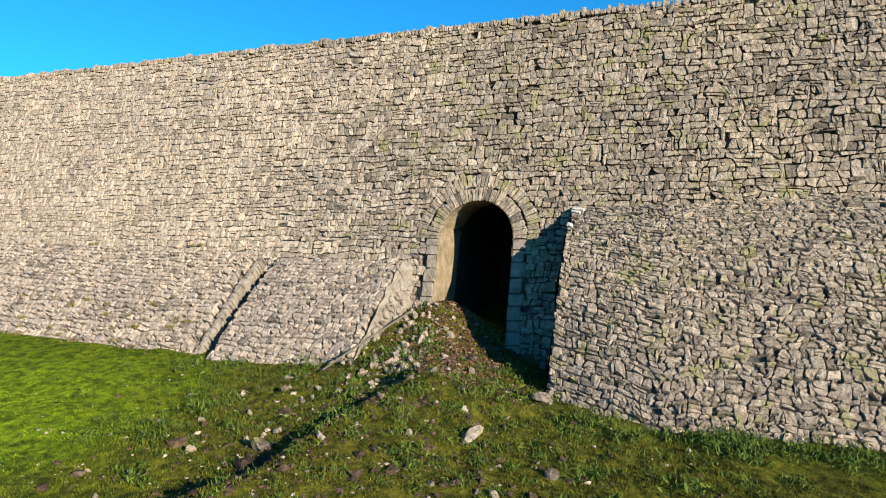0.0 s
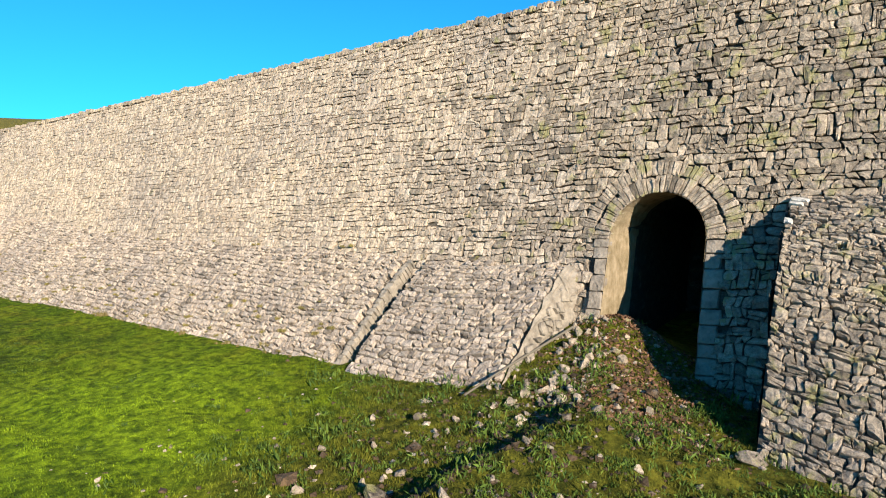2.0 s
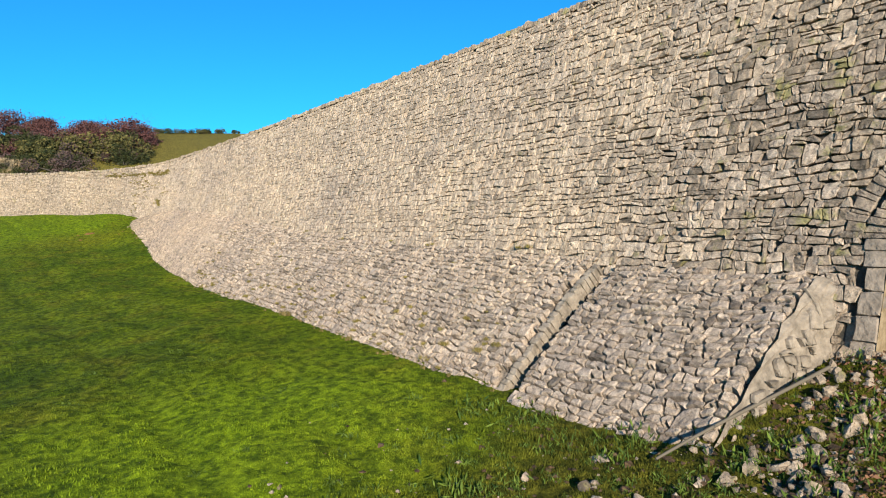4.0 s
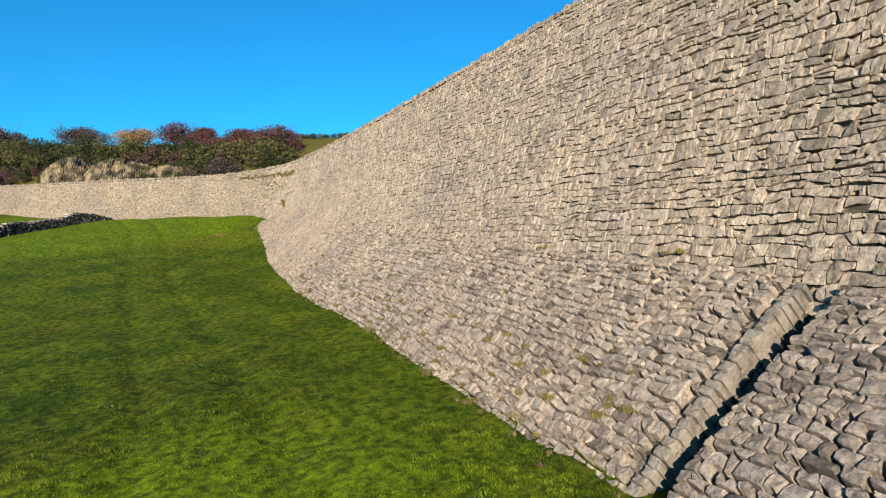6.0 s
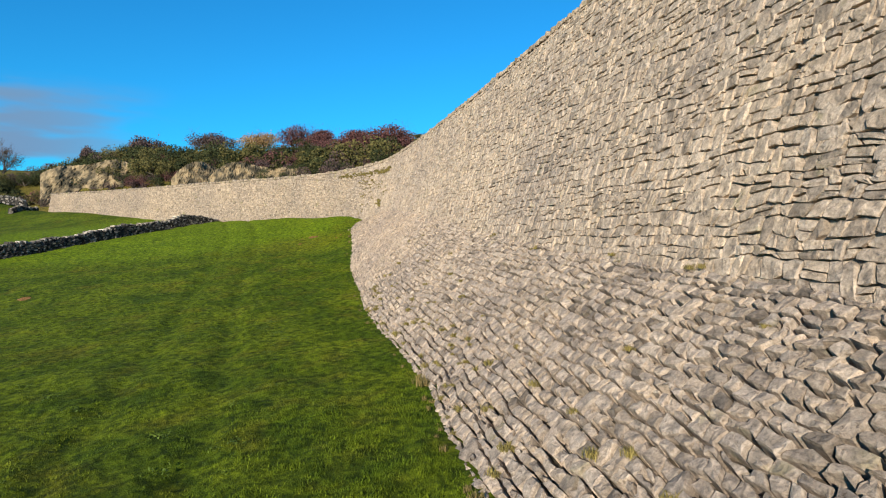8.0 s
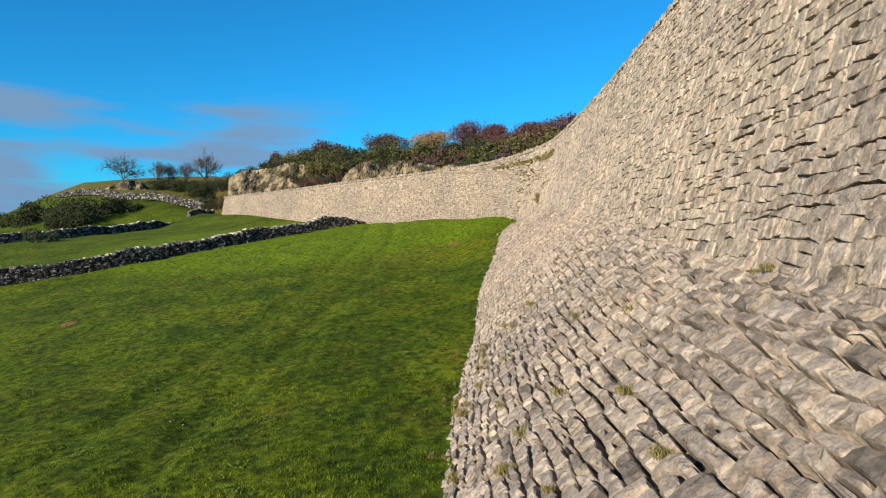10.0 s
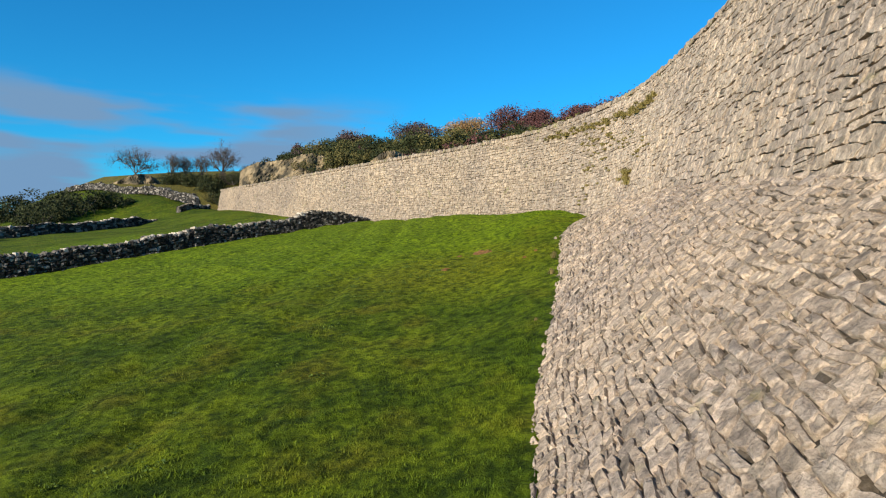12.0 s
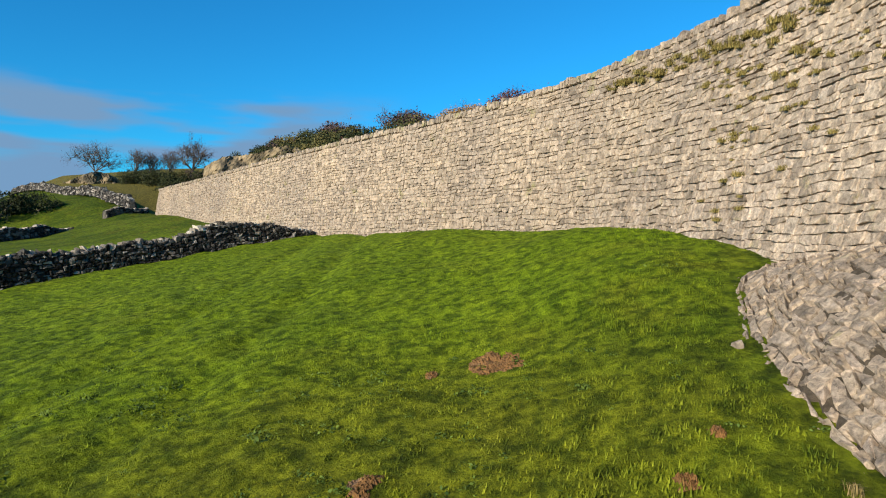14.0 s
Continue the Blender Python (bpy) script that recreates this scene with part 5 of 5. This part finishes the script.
TUFT_DRY = tuft_model("tuft_dry", DRY, 60, 0.30, 0.20, 92)
TUFT_MOSS = tuft_model("tuft_moss", MOSS, 90, 0.22, 0.22, 93, 0.9)
places = []
for u in np.concatenate([np.arange(5.6, 30, 0.55), (33.1, 36.2, 40.3)]):
    u = float(u + rng.uniform(-0.5, 0.5))
    if rng.random() < 0.45:
        continue
    p, o = plan(np.array(u)), outward(np.array(u))
    reach = p[1] - float(apron_a(np.array(u))[1]) + rng.uniform(0.0, 0.12)
    x, y = p + o * reach
    places.append((x, y, float(ground(x, y)), rng.uniform(0.12, 0.36)))
for u, size in ((41.1, 0.34), (41.35, 0.42), (41.6, 0.30), (39.5, 0.5), (39.7, 0.36), (14.9, 0.7), (15.2, 0.6), (10.6, 0.6)):
    p, o = plan(np.array(u)), outward(np.array(u))
    x, y = p + o * (p[1] - float(apron_a(np.array(u))[1]))
    places.append((x, y, float(ground(x, y)), size))
set_out("dry_tuft", TUFT_DRY, places, "tuft of dry yellow grass at the wall's foot", "grass tuft", "dry tufts along the wall")
places = []
for u, z in [(16.1, 1.15), (16.3, 1.12), (19.2, 1.42), (19.4, 1.38), (11.2, 1.0), (11.0, 1.02), (7.4, 1.0), (7.7, 0.98), (13.1, 1.1)]:
    places.append((*face(u, z, 0.03), rng.uniform(0.25, 0.5)))
for u in np.arange(43.4, 51.5, 0.075):
    places.append((*face(u + rng.uniform(-0.1, 0.1), 5.62 + 0.035 * (u - 43.4) + rng.normal(0, 0.09), 0.03), rng.uniform(0.25, 0.75)))
for _ in range(40):
    places.append((*face(rng.normal(47.3, 0.7), rng.uniform(3.0, 5.3), 0.02), rng.uniform(0.2, 0.5)))
for cu, cz, n in ((48.2, 5.3, 22), (45.0, 4.75, 16), (43.2, 4.2, 12), (46.3, 5.0, 14)):
    for _ in range(n):
        places.append((*face(rng.normal(cu, 0.35), rng.normal(cz, 0.16), 0.015), rng.uniform(0.15, 0.4)))
for _ in range(10):
    places.append((*face(rng.normal(43.6, 0.5), rng.normal(3.55, 0.15), 0.02), rng.uniform(0.5, 0.9)))
surf = apron_surface(apron_a, 0.0, 0.10)
for _ in range(130):
    u, v = rng.uniform(6, 27), abs(rng.normal(0, 1.1)) + 0.05
    places.append((*surf(np.array(u), np.array(v), np.array(0.02)), rng.uniform(0.18, 0.52)))
set_out("wall_tuft", TUFT_MOSS, places, "yellow-green tuft of moss and grass rooted in the joints", "moss", "tufts in the masonry")


# ---- molehills ----
def molehill(x, y, wide, seed):
    r = np.random.default_rng(seed)
    n = 23
    v, f = [], []
    for i in range(n):
        for j in range(n):
            a, b = (i / (n - 1) * 2 - 1), (j / (n - 1) * 2 - 1)
            d = math.hypot(a, b) + 0.30 * float(waves(np.array(a), np.array(b), 3.2, seed)) + 0.15 * float(waves(np.array(a), np.array(b), 8.0, seed + 1))
            px, py = x + a * wide * 1.2, y + b * wide * 0.9
            v.append((px, py, float(ground(px, py)) + 0.022 * float(sstep(1.0, 0.6, d)) - 0.008 + (0.008 * r.normal() if d < 0.9 else 0)))
    for i in range(n - 1):
        for j in range(n - 1):
            f.append((i * n + j, (i + 1) * n + j, (i + 1) * n + j + 1, i * n + j + 1))
    ob = mesh_object("molehill", v, f, SOIL)
    tagged(ob, "low heap of crumbled reddish soil in the turf", "molehill", "molehills")


for i, (x, y, w) in enumerate(((-44.9, -2.10, 0.26), (-44.85, -1.85, 0.22), (-44.8, -2.65, 0.10), (-42.5, -2.85, 0.15), (-42.3, -0.5, 0.06), (-41.9, -0.8, 0.07), (-33.5, -13.8, 0.3))):
    molehill(x, y, w, 95 + i)

# ---- grass over the meadow ----
rng = np.random.default_rng(97)
n = 125000
x = np.where(rng.random(n) < 0.30, rng.uniform(-12, 9, n), rng.uniform(-50, 9, n))
toe = np.where(x > 2.0, -3.7, np.where(x > -1.8, -0.25, np.where(x > -5.35, -2.35, np.interp(-x, A_U, A_TOE))))
y = toe - rng.exponential(4.2, n)
keep = y > -15
x, y = x[keep], y[keep]
mound = np.exp(-((x - 0.1) / 0.8) ** 2 - ((y + 1.2) / 1.5) ** 2)
keep = (rng.random(len(x)) > mound * 0.75) & (rng.random(len(x)) > 0.3 * sstep(-33, -38, x))
x, y = x[keep], y[keep]
clump = 0.6 + 0.4 * waves(x, y, 1.3, 6) + 0.35 * waves(x, y, 0.5, 2)
BL = 5
X, Y, C = np.repeat(x, BL), np.repeat(y, BL), np.repeat(clump, BL)
X, Y = X + rng.normal(0, 0.035, len(X)), Y + rng.normal(0, 0.035, len(Y))
Z = ground(X, Y) - 0.01
ang = rng.uniform(0, 6.28, len(X))
H = np.clip(0.014 + 0.024 * C, 0.010, 0.06) * rng.uniform(0.6, 1.4, len(X))
wide = 0.005 + 0.004 * rng.random(len(X))
lean = H * rng.uniform(0.2, 1.0, len(X))
dx, dy = np.cos(ang), np.sin(ang)
rank = np.exp(-((X - 0.5) / 5.0) ** 2 - ((Y + 4.6) / 2.6) ** 2) * np.clip(0.5 + 1.2 * waves(X, Y, 2.3, 11), 0, 1)
tussock = np.clip(waves(X, Y, 2.9, 21) + waves(X, Y, 4.7, 23) - 0.62, 0, 0.5)
H = H * (1 + 0.5 * rank + 1.2 * tussock)
P = np.stack([np.stack([X - dy * wide, Y + dx * wide, Z], -1), np.stack([X + dy * wide, Y - dx * wide, Z], -1),
              np.stack([X + dx * lean, Y + dy * lean, Z + H], -1)], 1).reshape(-1, 3)
F = np.arange(len(P)).reshape(-1, 3)
grass = mesh_object("grass", P.tolist(), F.tolist(), BLADE)
tagged(grass, "short rough blades of meadow grass", "grass", kind="stuff")

# ---- laying of the stones, the wall's first ----
rng = np.random.default_rng(5)
q = np.concatenate([rubble(-13, 43, -1.6, 6.75, 0.150, 0.134, rng, 0.85, 0.032), rubble(43.08, U_END, 1.3, 6.75, 0.165, 0.110, rng, 0.6, 0.03)])
q = q[(q[..., 0].min(1) > -12.5) & (q[..., 0].max(1) < U_END)]
c = q.mean(1)
lim = np.full(len(c), -9.0)
for kind, a, b in ((apron_a, 5.3, 46.4), (apron_b, 1.6, 5.3), (apron_r, -20, -2.2)):
    m = (c[:, 0] > a) & (c[:, 0] < b)
    lim[m] = kind(c[m, 0])[0] - 0.15
pf = face(c[:, 0], c[:, 1])
lim = np.maximum(lim, ground(pf[:, 0], pf[:, 1]) - 0.25)


def ring_inside(p, r):
    return np.where(p[..., 1] > SPRING, np.hypot(p[..., 0] - ARCH_U, p[..., 1] - SPRING) < r, np.abs(p[..., 0] - ARCH_U) < ARCH_R + 0.30)


q = q[(c[:, 1] > lim) & (c[:, 1] < wall_top(c[:, 0]) - 0.12) & ~ring_inside(c, RING_OUT)]
loose = rng.random(len(q)) < 1 - sstep(-1.5, 6.5, q[:, 0, 0])
smooth = ~loose & (q[:, 0, 0] + rng.normal(0, 1.2, len(q)) > 10)
tight = ~loose & ~smooth
blocks = np.concatenate([stone_blocks(q[loose], face, rng, 0.0045, 0.024, 0.15, 0.012, 0.24, 0.052, 0.010, 0.11, 0.010, 0.001),
                         stone_blocks(q[tight], face, rng, 0.005, 0.018, 0.12, 0.011, 0.26, 0.040, 0.008, 0.12, 0.007, 0.002),
                         stone_blocks(q[smooth], face, rng, 0.0035, 0.012, 0.09, 0.008, 0.26, 0.030, 0.006, 0.13, 0.006, 0.001)])
q = np.concatenate([q[loose], q[tight], q[smooth]])
c = q.mean(1)
# weathered pointing between the stones, lost in places
us = np.arange(4.0, U_END - 0.2, 0.12)
zs = np.linspace(0, 1, 46)
U, K = np.meshgrid(us, zs, indexing="ij")
low = np.where(U < 47, -0.4, 1.0)
P = face(U, low + (wall_top(U) - 0.16 - low) * K, np.minimum(rng.normal(-0.058, 0.022, U.shape), -0.030) + 0.016 * sstep(7, 14, U) - 0.05 * (1 - sstep(4.0, 7.0, U)))
m = len(zs)
faces = [(i * m + k, i * m + k + 1, (i + 1) * m + k + 1, (i + 1) * m + k) for i in range(len(us) - 1) for k in range(m - 1)]
mesh_object("pointing", P.reshape(-1, 3).tolist(), faces, POINTED, wall)
near = (c[:, 0] > 8.5) & (c[:, 0] < 13.0) & (c[:, 1] < 2.6)
first = np.arange(len(c)) < loose.sum()
lay(blocks[first], near[first], wall, one=WORN, many=WORNS)
far = c[:, 0] > 48 + rng.normal(0, 1.5, len(c))
lay(blocks[~first & ~far], near[~first & ~far], wall)
lay(blocks[~first & far], near[~first & far], wall, many=FARS)
for ob, q, surf, rng, stretch in APRONS:
    c = q.mean(1)
    flush = c[:, 0] > 26.5 + rng.normal(0, 1.8, len(q))
    if stretch[0] < 0:
        b = stone_blocks(q, surf, rng, 0.005, 0.024, 0.12, 0.012, 0.34, 0.07, 0.010, 0.12, 0.010, 0.003)
    else:
        b = stone_blocks(q[~flush], surf, rng, 0.012, 0.030, 0.16, 0.012, 0.28, 0.055, 0.009, 0.15, 0.009, 0.007)
        if flush.any():
            ragged = q.mean(1)[flush][:, 0] > 35
            dull = q.mean(1)[flush][:, 0] + rng.normal(0, 1.4, flush.sum()) > 41.5
            for kind, m in ((FARS, ragged & dull), (FLUSH, ragged & ~dull)):
                lay(stone_blocks(q[flush][m], surf, rng, 0.008, 0.013, 0.15, 0.010, 0.34, 0.036, 0.009, 0.12, 0.009, 0.005), np.zeros(m.sum(), bool), ob, many=kind)
            lay(stone_blocks(q[flush][~ragged], surf, rng, 0.006, 0.012, 0.15, 0.007, 0.32, 0.032, 0.006, 0.12, 0.008, 0.004), np.zeros((~ragged).sum(), bool), ob, many=FLUSH)
            c = c[~flush]
    pitched = stretch[0] >= 0
    lay(b, (c[:, 0] > stretch[0]) & (c[:, 0] < stretch[1]), ob, one=PITCHED if pitched else WORN, many=PITCHEDS if pitched else WORNS)
